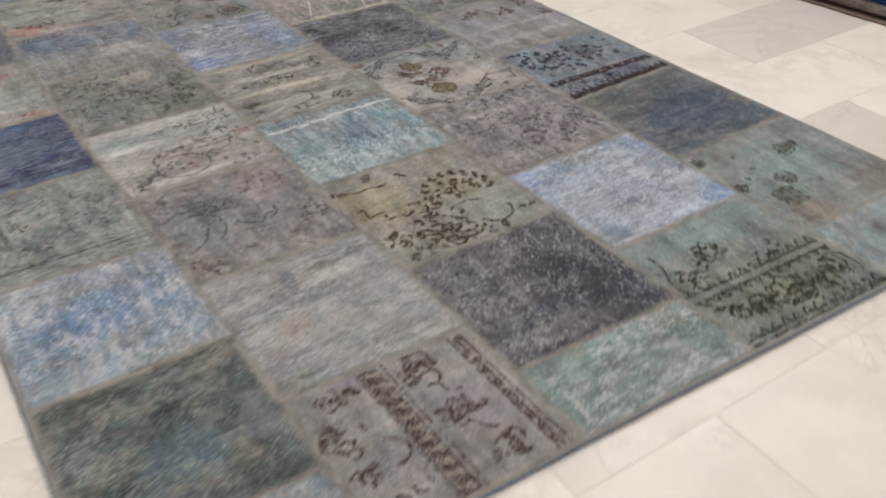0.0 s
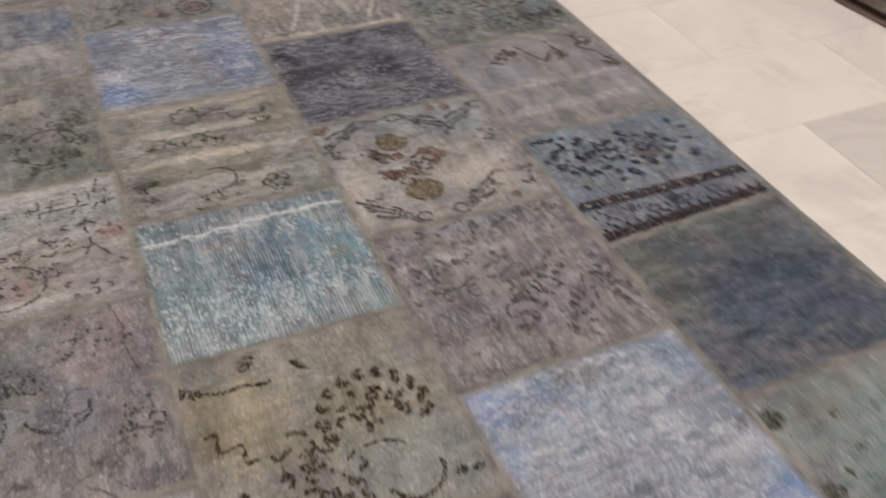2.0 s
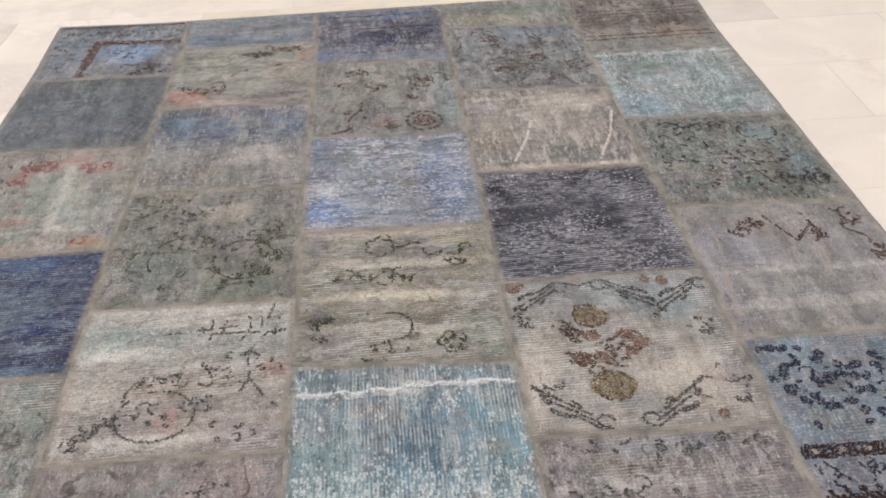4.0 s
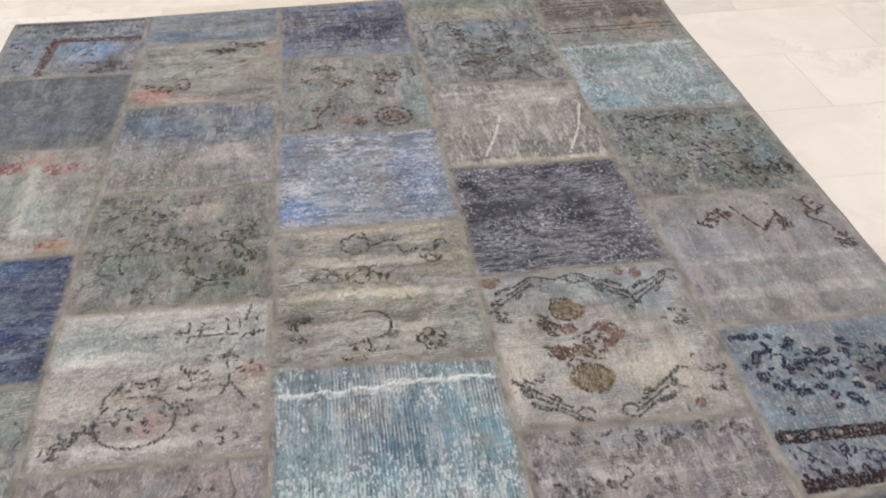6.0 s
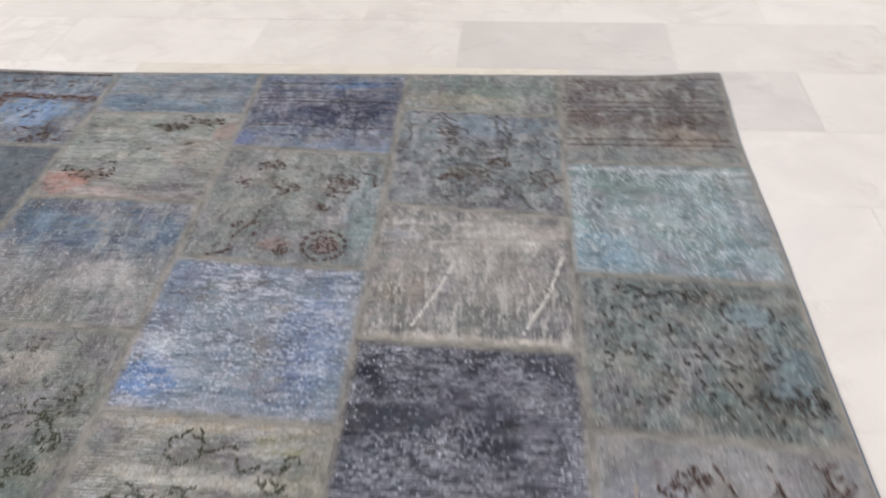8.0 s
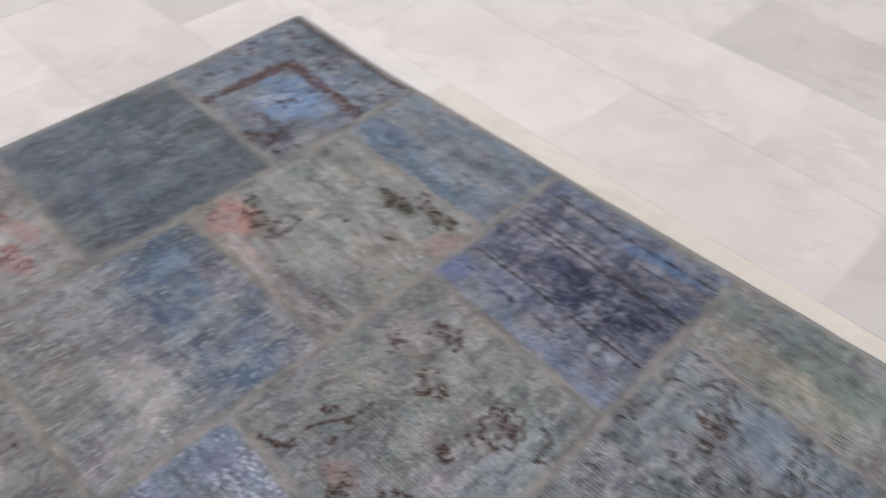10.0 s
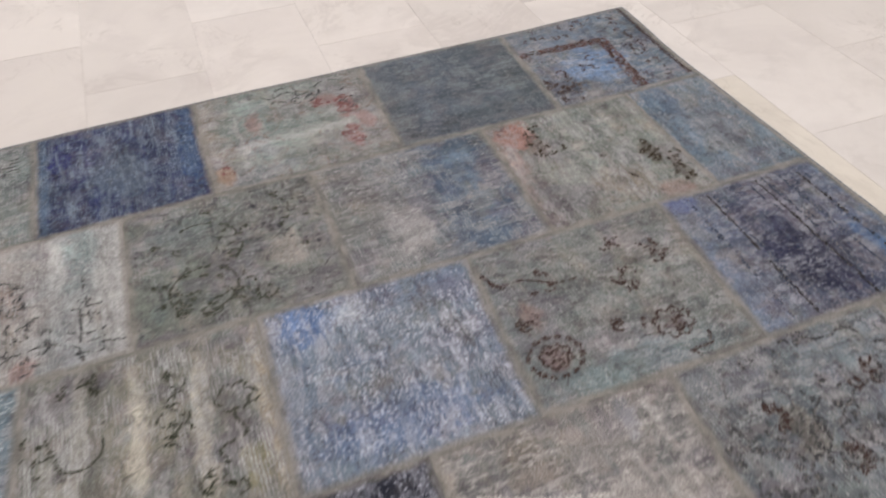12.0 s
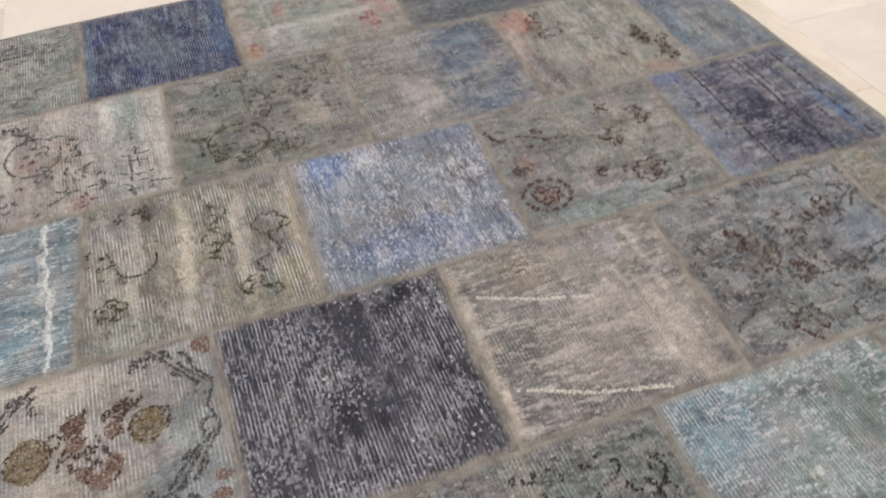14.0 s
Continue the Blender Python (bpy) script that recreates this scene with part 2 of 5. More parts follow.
def marble_mat(name, k, warm=1.0, straw=0.0):
    """Polished cream marble: soft clouds, a few brown hairline veins, faint pits. k: tone, warm: how creamy."""
    g = Graph(name)
    p, tc, rnd = g.coords()

    def c(r, gg, b):
        m = (r + gg + b) / 3
        r, gg, b = (m + (v - m) * warm for v in (r, gg, b))
        return r * k, gg * k, b * k * (1 - straw)

    tone = g.ramp(rnd, [(0.0, c(0.53, 0.485, 0.43)), (0.5, c(0.565, 0.518, 0.46)), (1.0, c(0.60, 0.553, 0.495))])
    cloud = g.noise(p, 3.2, 5.0, 0.6, 0.9)
    base = g.mix(g.math("MULTIPLY", g.step(cloud, 0.36, 0.72), 0.62), tone, c(0.475, 0.43, 0.385))
    base = g.mix(g.math("MULTIPLY", g.step(g.noise(p, 6.0, 4.0, 0.6, 0.5), 0.5, 0.75), 0.35), base, c(0.65, 0.60, 0.54))
    vein = g.math("ABSOLUTE", g.math("SUBTRACT", g.noise(p, 3.4, 6.0, 0.62, 1.1), 0.5))
    gate = g.step(g.noise(p, 2.2, 2.0), 0.48, 0.62)
    base = g.mix(g.math("MULTIPLY", g.math("MULTIPLY", g.math("SUBTRACT", 1.0, g.step(vein, 0.0, 0.075)), gate), 0.26), base, c(0.34, 0.295, 0.255))
    thread = g.math("ABSOLUTE", g.math("SUBTRACT", g.noise(g.stretch(p, 1.0, 1.4, 1.9), 5.0, 4.0, 0.6, 1.6), 0.5))
    base = g.mix(g.math("MULTIPLY", g.math("MULTIPLY", g.math("SUBTRACT", 1.0, g.step(thread, 0.0, 0.018)), g.step(g.noise(p, 3.0, 2.0), 0.5, 0.6)), 0.4), base, c(0.36, 0.315, 0.27))
    base = g.mix(g.math("MULTIPLY", g.step(g.noise(p, 70.0, 3.0), 0.58, 0.75), 0.12), base, c(0.40, 0.37, 0.34))
    rough = g.math("ADD", 0.24, g.math("MULTIPLY", g.noise(p, 8.0, 4.0), 0.3))
    g.bump(g.noise(p, 2.5, 2.0), 0.12, 0.004)
    return g.finish(base, rough, 0.4)


def plain_mat(name, color, rough=0.8, vary=0.08, scale=6.0):
    g = Graph(name)
    p, tc, rnd = g.coords()
    n = g.noise(p, scale, 5.0, 0.6)
    base = g.mix(g.math("MULTIPLY", n, vary * 2), color, scaled(color, 0.75))
    g.bump(g.noise(p, 180.0, 3.0), 0.15, 0.002)
    return g.finish(base, rough, 0.3)


# ---- mesh helpers ----
def mesh_object(name, verts, faces, material, parent=None, uvs=None, smooth=False):
    me = bpy.data.meshes.new(name)
    me.from_pydata(verts, [], faces)
    if uvs is not None:
        layer = me.uv_layers.new(name="UVMap")
        layer.data.foreach_set("uv", [c for loop in me.loops for c in uvs[loop.vertex_index]])
    if smooth:
        me.polygons.foreach_set("use_smooth", [True] * len(me.polygons))
    me.materials.append(material)
    ob = new(name, me)
    ob.parent = parent
    return ob


def box_bm(x0, x1, y0, y1, z0, z1, bevel=0.0):
    bm = bmesh.new()
    bmesh.ops.create_cube(bm, size=1.0)
    for v in bm.verts:
        v.co = ((x0 + x1) / 2 + v.co.x * (x1 - x0), (y0 + y1) / 2 + v.co.y * (y1 - y0), (z0 + z1) / 2 + v.co.z * (z1 - z0))
    if bevel:
        bmesh.ops.bevel(bm, geom=bm.edges[:], offset=bevel, segments=2, affect="EDGES", profile=0.6)
    return bm


def part(name, bm, material, parent=None, label=""):
    me = bpy.data.meshes.new(name)
    bm.to_mesh(me)
    bm.free()
    me.materials.append(material)
    ob = new(name, me)
    ob.parent = parent
    if label:
        ob["label"] = label
    return ob

# ---- the room ----
floor_grout = plain_mat("grout", (0.50, 0.46, 0.41), 0.9, 0.15, 20.0)
wall_paint = plain_mat("wall_paint", (0.78, 0.76, 0.72), 0.85)
ceiling_paint = plain_mat("ceiling_paint", (0.82, 0.82, 0.80), 0.9)
X0, X1, Y0, Y1, HIGH = -3.6, 5.2, -3.8, 7.0, 3.0
tagged(part("floor", box_bm(X0, X1, Y0, Y1, -0.12, -0.0012), floor_grout), "pale grout bed under polished marble floor tiles", "floor", kind="structure")
tagged(part("ceiling", box_bm(X0, X1, Y0, Y1, HIGH, HIGH + 0.1), ceiling_paint), "plain white painted ceiling of the showroom", "ceiling", kind="structure")
for nm, box in (("wall_west", (X0 - 0.15, X0, Y0, Y1)), ("wall_east", (X1, X1 + 0.15, Y0, Y1)),
                ("wall_south", (X0 - 0.15, X1 + 0.15, Y0 - 0.15, Y0)), ("wall_north", (X0 - 0.15, X1 + 0.15, Y1, Y1 + 0.15))):
    tagged(part(nm, box_bm(*box, -0.12, HIGH), wall_paint), "plain off-white painted showroom wall", "wall", kind="structure")

# unseen area lights, added under the ceiling to brighten the closed room
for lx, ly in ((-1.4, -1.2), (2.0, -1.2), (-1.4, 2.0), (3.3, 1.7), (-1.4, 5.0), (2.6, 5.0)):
    lamp = bpy.data.lights.new("added_overhead_light", "AREA")
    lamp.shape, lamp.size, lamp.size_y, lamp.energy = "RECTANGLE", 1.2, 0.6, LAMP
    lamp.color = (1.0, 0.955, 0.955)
    ob = new("added_overhead_light", lamp)
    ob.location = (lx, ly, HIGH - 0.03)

# ---- the patchwork rug ----
rug = new("patchwork_rug")
tagged(rug, "blue-grey patchwork rug of worn overdyed squares on marble floor", "rug")

SEAM_X = (-0.005, 0.4, 0.8, 1.2, 1.6, 2.003)
# heights of the seams in each column at its two sides
ROWS_AT = {
    "A": ((-0.01, -0.01), (0.2, 0.191), (0.607, 0.592), (0.989, 0.959), (1.376, 1.371), (1.75, 1.74), (2.18, 2.165), (2.58, 2.56), (2.944, 2.944)),
    "B": ((-0.01, -0.01), (0.379, 0.349), (0.776, 0.746), (1.168, 1.158), (1.545, 1.53), (1.945, 1.935), (2.35, 2.337), (2.73, 2.72), (2.944, 2.944)),
    "C": ((-0.01, -0.01), (0.186, 0.176), (0.568, 0.563), (0.969, 0.954), (1.346, 1.312), (1.747, 1.727), (2.15, 2.115), (2.57, 2.54), (2.944, 2.944)),
    "D": ((-0.01, -0.01), (0.364, 0.359), (0.741, 0.736), (1.143, 1.123), (1.53, 1.52), (1.925, 1.91), (2.345, 2.305), (2.765, 2.72), (2.944, 2.944)),
    "E": ((-0.01, -0.01), (0.186, 0.181), (0.563, 0.553), (0.949, 0.959), (1.321, 1.312), (1.74, 1.71), (2.125, 2.1), (2.52, 2.51), (2.944, 2.944)),
}
TOP = 0.0105


def smooth(a, b, v):
    f = min(max((v - a) / (b - a), 0.0), 1.0)
    return f * f * (3 - 2 * f)


def bend(x, y):
    """The rug lies a little out of square: its near left side is drawn in, its near edge runs askew, its far corners are pulled out."""
    side = 1.0 - smooth(0.0, 0.7, x)
    far = smooth(2.6, 2.96, y)
    dx = side * (0.052 * (1.0 - smooth(0.7, 1.55, y)) - 0.006 * smooth(1.5, 1.9, y) - 0.012 * far)
    dx += smooth(1.75, 2.0, x) * (0.016 * far + 0.006)
    near = 1.0 - smooth(0.0, 0.34, y)
    dy = near * (0.066 - 0.056 * x)
    dy += smooth(2.75, 2.96, y) * (0.016 * (1.0 - smooth(0.0, 0.3, x)) + 0.020 * smooth(1.8, 2.0, x))
    wob = 0.0035 * noise.noise((x * 3.1, y * 3.1, 7.7))
    return x + dx + wob, y + dy + wob * 0.7


def rug_patch(col, row, material):
    """One square of old carpet: a thin slab with ragged edges and a faintly uneven face."""
    i = "ABCDE".index(col)
    low, high = ROWS_AT[col][row], ROWS_AT[col][row + 1]
    gap = 0.0
    xa, xb = SEAM_X[i] + gap, SEAM_X[i + 1] - gap
    cx, cy = (xa + xb) / 2, (low[0] + high[0]) / 2
    n = 26
    verts, uvs, faces = [], [], []
    for jy in range(n + 1):
        for jx in range(n + 1):
            u, v = jx / n, jy / n
            ya = low[0] + (low[1] - low[0]) * u + gap
            yb = high[0] + (high[1] - high[0]) * u - gap
            x, y = xa + (xb - xa) * u, ya + (yb - ya) * v
            z = TOP + 0.0012 * noise.noise((x * 9, y * 9, 3.3))
            x, y = bend(x, y)
            verts.append((x - cx, y - cy, z))
            uvs.append((u, v))
    k = n + 1
    for jy in range(n):
        for jx in range(n):
            a = jy * k + jx
            faces.append((a, a + 1, a + 1 + k, a + k))
    ring = [jx for jx in range(k)] + [jy * k + n for jy in range(1, k)] + [n * k + jx for jx in range(n - 1, -1, -1)] + [jy * k for jy in range(n - 1, 0, -1)]
    start = len(verts)
    for r in ring:
        verts.append((verts[r][0], verts[r][1], 0.004))
        uvs.append(uvs[r])
    for a in range(len(ring)):
        b = (a + 1) % len(ring)
        faces.append((ring[b], ring[a], start + a, start + b))
    ob = mesh_object("patch", verts, faces, material, rug, uvs)
    ob.location = (cx, cy, 0)
    ob["col_x"], ob["wide"] = cx, xb - xa
    return ob


seam_mat = cloth_mat("seam_tape", (166, 158, 144), 0.22, 60.0)
binding_mat = cloth_mat("binding", (128, 134, 142), 0.45, 70.0)


def backing():
    nx, ny = 40, 60
    verts, faces = [], []
    for z in (0.0088, 0.0005):
        for j in range(ny + 1):
            for i in range(nx + 1):
                verts.append((*bend(-0.008 + 2.014 * i / nx, -0.013 + 2.963 * j / ny), z))
    k, o = nx + 1, (nx + 1) * (ny + 1)
    for j in range(ny):
        for i in range(nx):
            a = j * k + i
            faces += [(a, a + 1, a + 1 + k, a + k), (o + a, o + a + k, o + a + 1 + k, o + a + 1)]
    ring = list(range(k)) + [j * k + nx for j in range(1, ny + 1)] + [ny * k + i for i in range(nx - 1, -1, -1)] + [j * k for j in range(ny - 1, 0, -1)]
    faces += [(ring[(r + 1) % len(ring)], ring[r], o + ring[r], o + ring[(r + 1) % len(ring)]) for r in range(len(ring))]
    mesh_object("backing", verts, faces, seam_mat, rug)["label"] = "grey-tan sewn seam tape and backing cloth"


backing()


def edge_binding(a, b):
    """The overcast edge: a thin cord of many small stitches."""
    a, b = Vector(a), Vector(b)
    n = int((b - a).length / 0.007)
    d = (b - a).normalized()
    side = Vector((-d.y, d.x, 0))
    verts, faces = [], []
    for i in range(n + 1):
        p = a + d * (b - a).length * i / n
        swell = 1.0 + (0.18 if i % 2 else -0.1)
        wob = 0.0015 * noise.noise((p.x * 14, p.y * 14, 5.0))
        for k in range(7):
            ang = math.pi * 2 * k / 7
            r = 0.0042 * swell
            q = p + side * (math.cos(ang) * r + wob)
            verts.append((*bend(q.x, q.y), 0.0048 + math.sin(ang) * r))
        if i:
            o, m = (i - 1) * 7, i * 7
            faces += [(o + k, o + (k + 1) % 7, m + (k + 1) % 7, m + k) for k in range(7)]
    mesh_object("edge_binding", verts, faces, binding_mat, rug, smooth=True)["label"] = "dark overcast binding cord"


LX, RX, NY, FY = -0.009, 2.007, -0.014, 2.951
edge_binding((LX, NY, 0), (RX, NY, 0))
edge_binding((LX, FY, 0), (RX, FY, 0))
edge_binding((LX, NY, 0), (LX, FY, 0))
edge_binding((RX, NY, 0), (RX, FY, 0))

BLACK, BROWN = (0.025, 0.024, 0.024), (0.05, 0.033, 0.025)
PATCHES = {
    # column A, from the near edge to the far edge
    ("A", 0): dict(stops=[(0, (150, 160, 168))], alt=(110, 128, 150), fleck=0.4),
    ("A", 1): dict(spots=[(0.5, 0.4, 0.2, 0.16, (92, 116, 134), 0.6)], stops=[(0, (84, 92, 82)), (0.5, (84, 100, 104)), (1, (84, 90, 76))], alt=(70, 78, 74), alt_amount=0.6, fleck=0.3, dark=0.3, fleck_dir=0, light=(150, 160, 150), salt=0.9, pepper=0.5, grain=0.6),
    ("A", 2): dict(spots=[(0.5, 0.55, 0.35, 0.22, (112, 144, 190), 0.6)], stops=[(0, (160, 170, 180)), (0.5, (120, 148, 180)), (1, (165, 168, 172))], alt=(112, 140, 175), alt_amount=0.5, alt_scale=14.0, fleck=0.5, dark=0.15, light=(205, 205, 205), salt=1.0, pepper=0.35, grain=0.6),
    ("A", 3): dict(spots=[(0.25, 0.6, 0.06, 0.3, (84, 94, 92), 0.6), (0.7, 0.75, 0.2, 0.2, (160, 164, 152), 0.5), (0.4, 0.15, 0.5, 0.03, (88, 96, 92), 0.5)], stops=[(0, (128, 136, 128)), (0.5, (138, 148, 138)), (1, (128, 140, 134))], alt=(110, 124, 118), scroll=0.5, fleck=0.35, dark=0.35, rib=0.6),
    ("A", 4): dict(grey=0.2, spots=[(0.5, 0.04, 0.5, 0.05, (92, 112, 140), 0.7), (0.3, 0.15, 0.2, 0.08, (44, 50, 130), 0.8), (0.6, 0.5, 0.25, 0.2, (110, 122, 140), 0.55), (0.4, 0.92, 0.5, 0.07, (66, 96, 140), 0.6)], stops=[(0, (58, 72, 100)), (0.2, (42, 50, 100)), (1, (46, 58, 98))], alt=(38, 44, 100), alt_amount=0.75, alt_scale=12.0, long=5.0, fleck=0.5, fleck_dir=0, pins=0.4, rib=0.45, rib_dir=1, light=(140, 150, 168), dark=0.2, salt=0.7, pepper=0.8, dabs=0.4),
    ("A", 5): dict(spots=[(0.42, 0.83, 0.13, 0.08, (176, 118, 112), 0.8), (0.77, 0.8, 0.14, 0.06, (176, 120, 114), 0.7), (0.3, 0.72, 0.08, 0.1, (170, 116, 112), 0.6), (0.62, 0.9, 0.12, 0.05, (180, 126, 118), 0.6), (0.39, 0.3, 0.13, 0.06, (180, 128, 120), 0.5), (0.85, 0.08, 0.1, 0.05, (190, 146, 108), 0.65), (0.6, 0.5, 0.05, 0.5, (205, 200, 190), 0.35), (0.68, 0.2, 0.5, 0.02, (205, 200, 190), 0.6)], stops=[(0, (160, 150, 132)), (0.25, (146, 166, 154)), (0.7, (156, 164, 150)), (1, (150, 148, 138))], alt=(178, 138, 128), alt_amount=0.2, alt_scale=7.0, scroll=0.35, scroll_color=(0.16, 0.07, 0.05), fleck=0.35, dark=0.1),
    ("A", 6): dict(grain=0.6, stops=[(0, (112, 118, 120)), (0.25, (96, 104, 120)), (1, (102, 110, 116))], alt=(86, 94, 110), fleck=0.3, dark=0.1, light=(150, 158, 160), dabs=0.4),
    ("A", 7): dict(grain=0.7, spots=[(0.62, 0.45, 0.24, 0.24, (120, 148, 192), 0.85), (0.85, 0.1, 0.2, 0.1, (92, 84, 96), 0.5)], stops=[(0, (128, 136, 150)), (0.5, (120, 138, 165)), (1, (100, 118, 138))], alt=(90, 108, 132), fleck=0.3, dark=0.45, dark_color=(0.06, 0.045, 0.05)),
    # column B
    ("B", 0): dict(grain=0.55, spots=[(0.05, 0.5, 0.12, 0.5, (152, 148, 142), 0.5)], stops=[(0, (160, 156, 152)), (1, (164, 158, 152))], alt=(142, 138, 138), alt_amount=0.4, fleck=0.2, dark=0.1, rib=0.12, salt=0.15, pepper=0.15),
    ("B", 1): dict(spots=[(0.5, 0.75, 0.4, 0.08, (205, 200, 190), 0.5), (0.45, 0.78, 0.05, 0.1, (96, 104, 122), 0.7), (0.5, 0.35, 0.5, 0.06, (205, 200, 190), 0.45), (0.3, 0.45, 0.12, 0.1, (166, 150, 130), 0.6)], stops=[(0, (150, 150, 144)), (0.5, (172, 170, 168)), (1, (164, 162, 158))], alt=(122, 128, 138), alt_amount=0.5, fleck=0.45, fleck_dir=0, rib=0.5, rib_dir=1, dark=0.12, long=6.0, salt=0.6, pepper=0.35, grain=0.6),
    ("B", 2): dict(grain=0.6, spots=[(0.5, 0.12, 0.3, 0.05, (168, 164, 160), 0.5), (0.12, 0.15, 0.12, 0.1, (134, 116, 106), 0.6), (0.25, 0.55, 0.2, 0.25, (118, 128, 130), 0.6), (0.75, 0.8, 0.2, 0.2, (160, 142, 138), 0.6), (0.62, 0.45, 0.14, 0.14, (134, 128, 146), 0.6)], stops=[(0, (150, 140, 132)), (0.35, (142, 136, 136)), (0.8, (142, 134, 134)), (1, (154, 142, 134))], alt=(122, 124, 130), alt_scale=5.0, scroll=0.5, scroll_scale=9.0, fleck=0.3, dark=0.2, rib=0.12),
    ("B", 3): dict(spots=[(0.5, 0.9, 0.5, 0.05, (205, 200, 190), 0.5), (0.93, 0.5, 0.1, 0.06, (184, 134, 126), 0.6), (0.49, 0.21, 0.06, 0.07, (184, 134, 134), 0.45), (0.45, 0.42, 0.16, 0.07, (150, 126, 108), 0.7), (0.3, 0.65, 0.4, 0.045, (206, 204, 196), 0.7), (0.3, 0.1, 0.5, 0.042, (206, 202, 194), 0.6), (0.2, 0.78, 0.2, 0.1, (156, 174, 174), 0.6), (0.5, 0.95, 0.5, 0.045, (206, 202, 194), 0.7)], stops=[(0, (160, 154, 146)), (0.45, (182, 174, 162)), (0.7, (182, 188, 182)), (1, (196, 194, 184))], alt=(178, 148, 136), alt_amount=0.35, alt_scale=6.0, scroll=0.25, scroll_scale=8.0, fleck=0.4, fleck_dir=0, dark=0.12, rib=1.0, grain=0.7, salt=0.6),
    ("B", 4): dict(spots=[(0.6, 0.75, 0.14, 0.12, (178, 166, 152), 0.6), (0.25, 0.3, 0.2, 0.2, (104, 118, 118), 0.5)], stops=[(0, (122, 128, 114)), (0.4, (126, 130, 116)), (1, (140, 140, 130))], alt=(108, 114, 104), scroll=0.5, scroll_scale=12.0, fleck=0.25, dark=0.4),
    ("B", 5): dict(spots=[(0.4, 0.66, 0.35, 0.07, (82, 100, 128), 0.6), (0.95, 0.72, 0.1, 0.12, (76, 98, 126), 0.7), (0.68, 0.36, 0.22, 0.12, (184, 178, 172), 0.75), (0.35, 0.2, 0.3, 0.09, (126, 120, 112), 0.6), (0.15, 0.82, 0.14, 0.06, (128, 146, 170), 0.5)], stops=[(0, (128, 128, 118)), (0.28, (148, 146, 142)), (0.5, (132, 136, 142)), (0.6, (96, 112, 138)), (0.78, (112, 130, 156)), (0.9, (84, 102, 130)), (1, (92, 106, 122))], alt=(130, 132, 138), alt_amount=0.2, alt_scale=6.0, fleck=0.45, rib=0.4, dark=0.08, warp=0.025, long=5.0, salt=0.5),
    ("B", 6): dict(grain=0.8, spots=[(0.78, 0.55, 0.16, 0.2, (152, 132, 112), 0.5), (0.14, 0.16, 0.16, 0.12, (182, 118, 100), 0.8), (0.2, 0.75, 0.03, 0.3, (205, 200, 190), 0.5), (0.95, 0.78, 0.1, 0.1, (176, 136, 122), 0.6), (0.6, 0.82, 0.12, 0.06, (96, 84, 66), 0.7), (0.8, 0.9, 0.12, 0.05, (104, 84, 72), 0.6), (0.35, 0.08, 0.2, 0.05, (196, 166, 154), 0.7), (0.3, 0.24, 0.1, 0.06, (120, 100, 88), 0.6)], stops=[(0, (170, 145, 132)), (0.25, (150, 152, 140)), (0.8, (152, 156, 142)), (1, (160, 160, 148))], alt=(138, 146, 130), scroll=0.4, fleck=0.4, fleck_dir=0, dark=0.15, rib=0.3),
    ("B", 7): dict(spots=[(0.2, 0.3, 0.2, 0.2, (84, 108, 136), 0.6), (0.6, 0.5, 0.2, 0.25, (152, 154, 158), 0.6)], stops=[(0, (96, 124, 150)), (0.4, (122, 138, 158)), (1, (118, 138, 156))], alt=(150, 152, 158), alt_amount=0.5, fleck=0.4, fleck_dir=0, dark=0.25, light=(180, 180, 180)),
    # column C
    ("C", 0): dict(spots=[(0.1, 0.5, 0.02, 0.5, (205, 200, 190), 0.7), (0.6, 0.1, 0.5, 0.1, (168, 178, 184), 0.6)], stops=[(0, (140, 156, 164)), (0.5, (122, 146, 146)), (1, (126, 152, 150))], alt=(104, 132, 128), fleck=0.4, fleck_dir=0, rib=0.9, rib_dir=1, dark=0.05, light=(200, 205, 200), salt=0.9),
    ("C", 1): dict(spots=[(0.12, 0.5, 0.14, 0.5, (138, 134, 138), 0.6), (0.7, 0.35, 0.3, 0.3, (60, 58, 76), 0.7), (0.45, 0.15, 0.3, 0.1, (140, 134, 130), 0.5)], stops=[(0, (64, 64, 84)), (0.6, (70, 70, 88)), (1, (112, 110, 114))], alt=(84, 84, 98), alt_amount=0.5, fleck=0.3, dark=0.6, light=(170, 165, 165), pins=0.7, rib=0.2, salt=1.4, pepper=1.2, dabs=0.5),
    ("C", 2): dict(grain=0.35, spots=[(0.2, 0.65, 0.25, 0.28, (172, 158, 124), 0.65), (0.75, 0.25, 0.3, 0.25, (146, 154, 148), 0.6), (0.7, 0.55, 0.14, 0.14, (154, 146, 116), 0.5), (0.5, 0.95, 0.5, 0.07, (150, 140, 126), 0.7)], stops=[(0, (148, 148, 130)), (0.5, (164, 152, 116)), (0.9, (152, 146, 124)), (1, (144, 138, 122))], axis=1, alt=(140, 150, 142), alt_amount=0.5, alt_scale=5.0, fleck=0.15, dark=0.05, rib=0.4, salt=0.2, pepper=0.1),
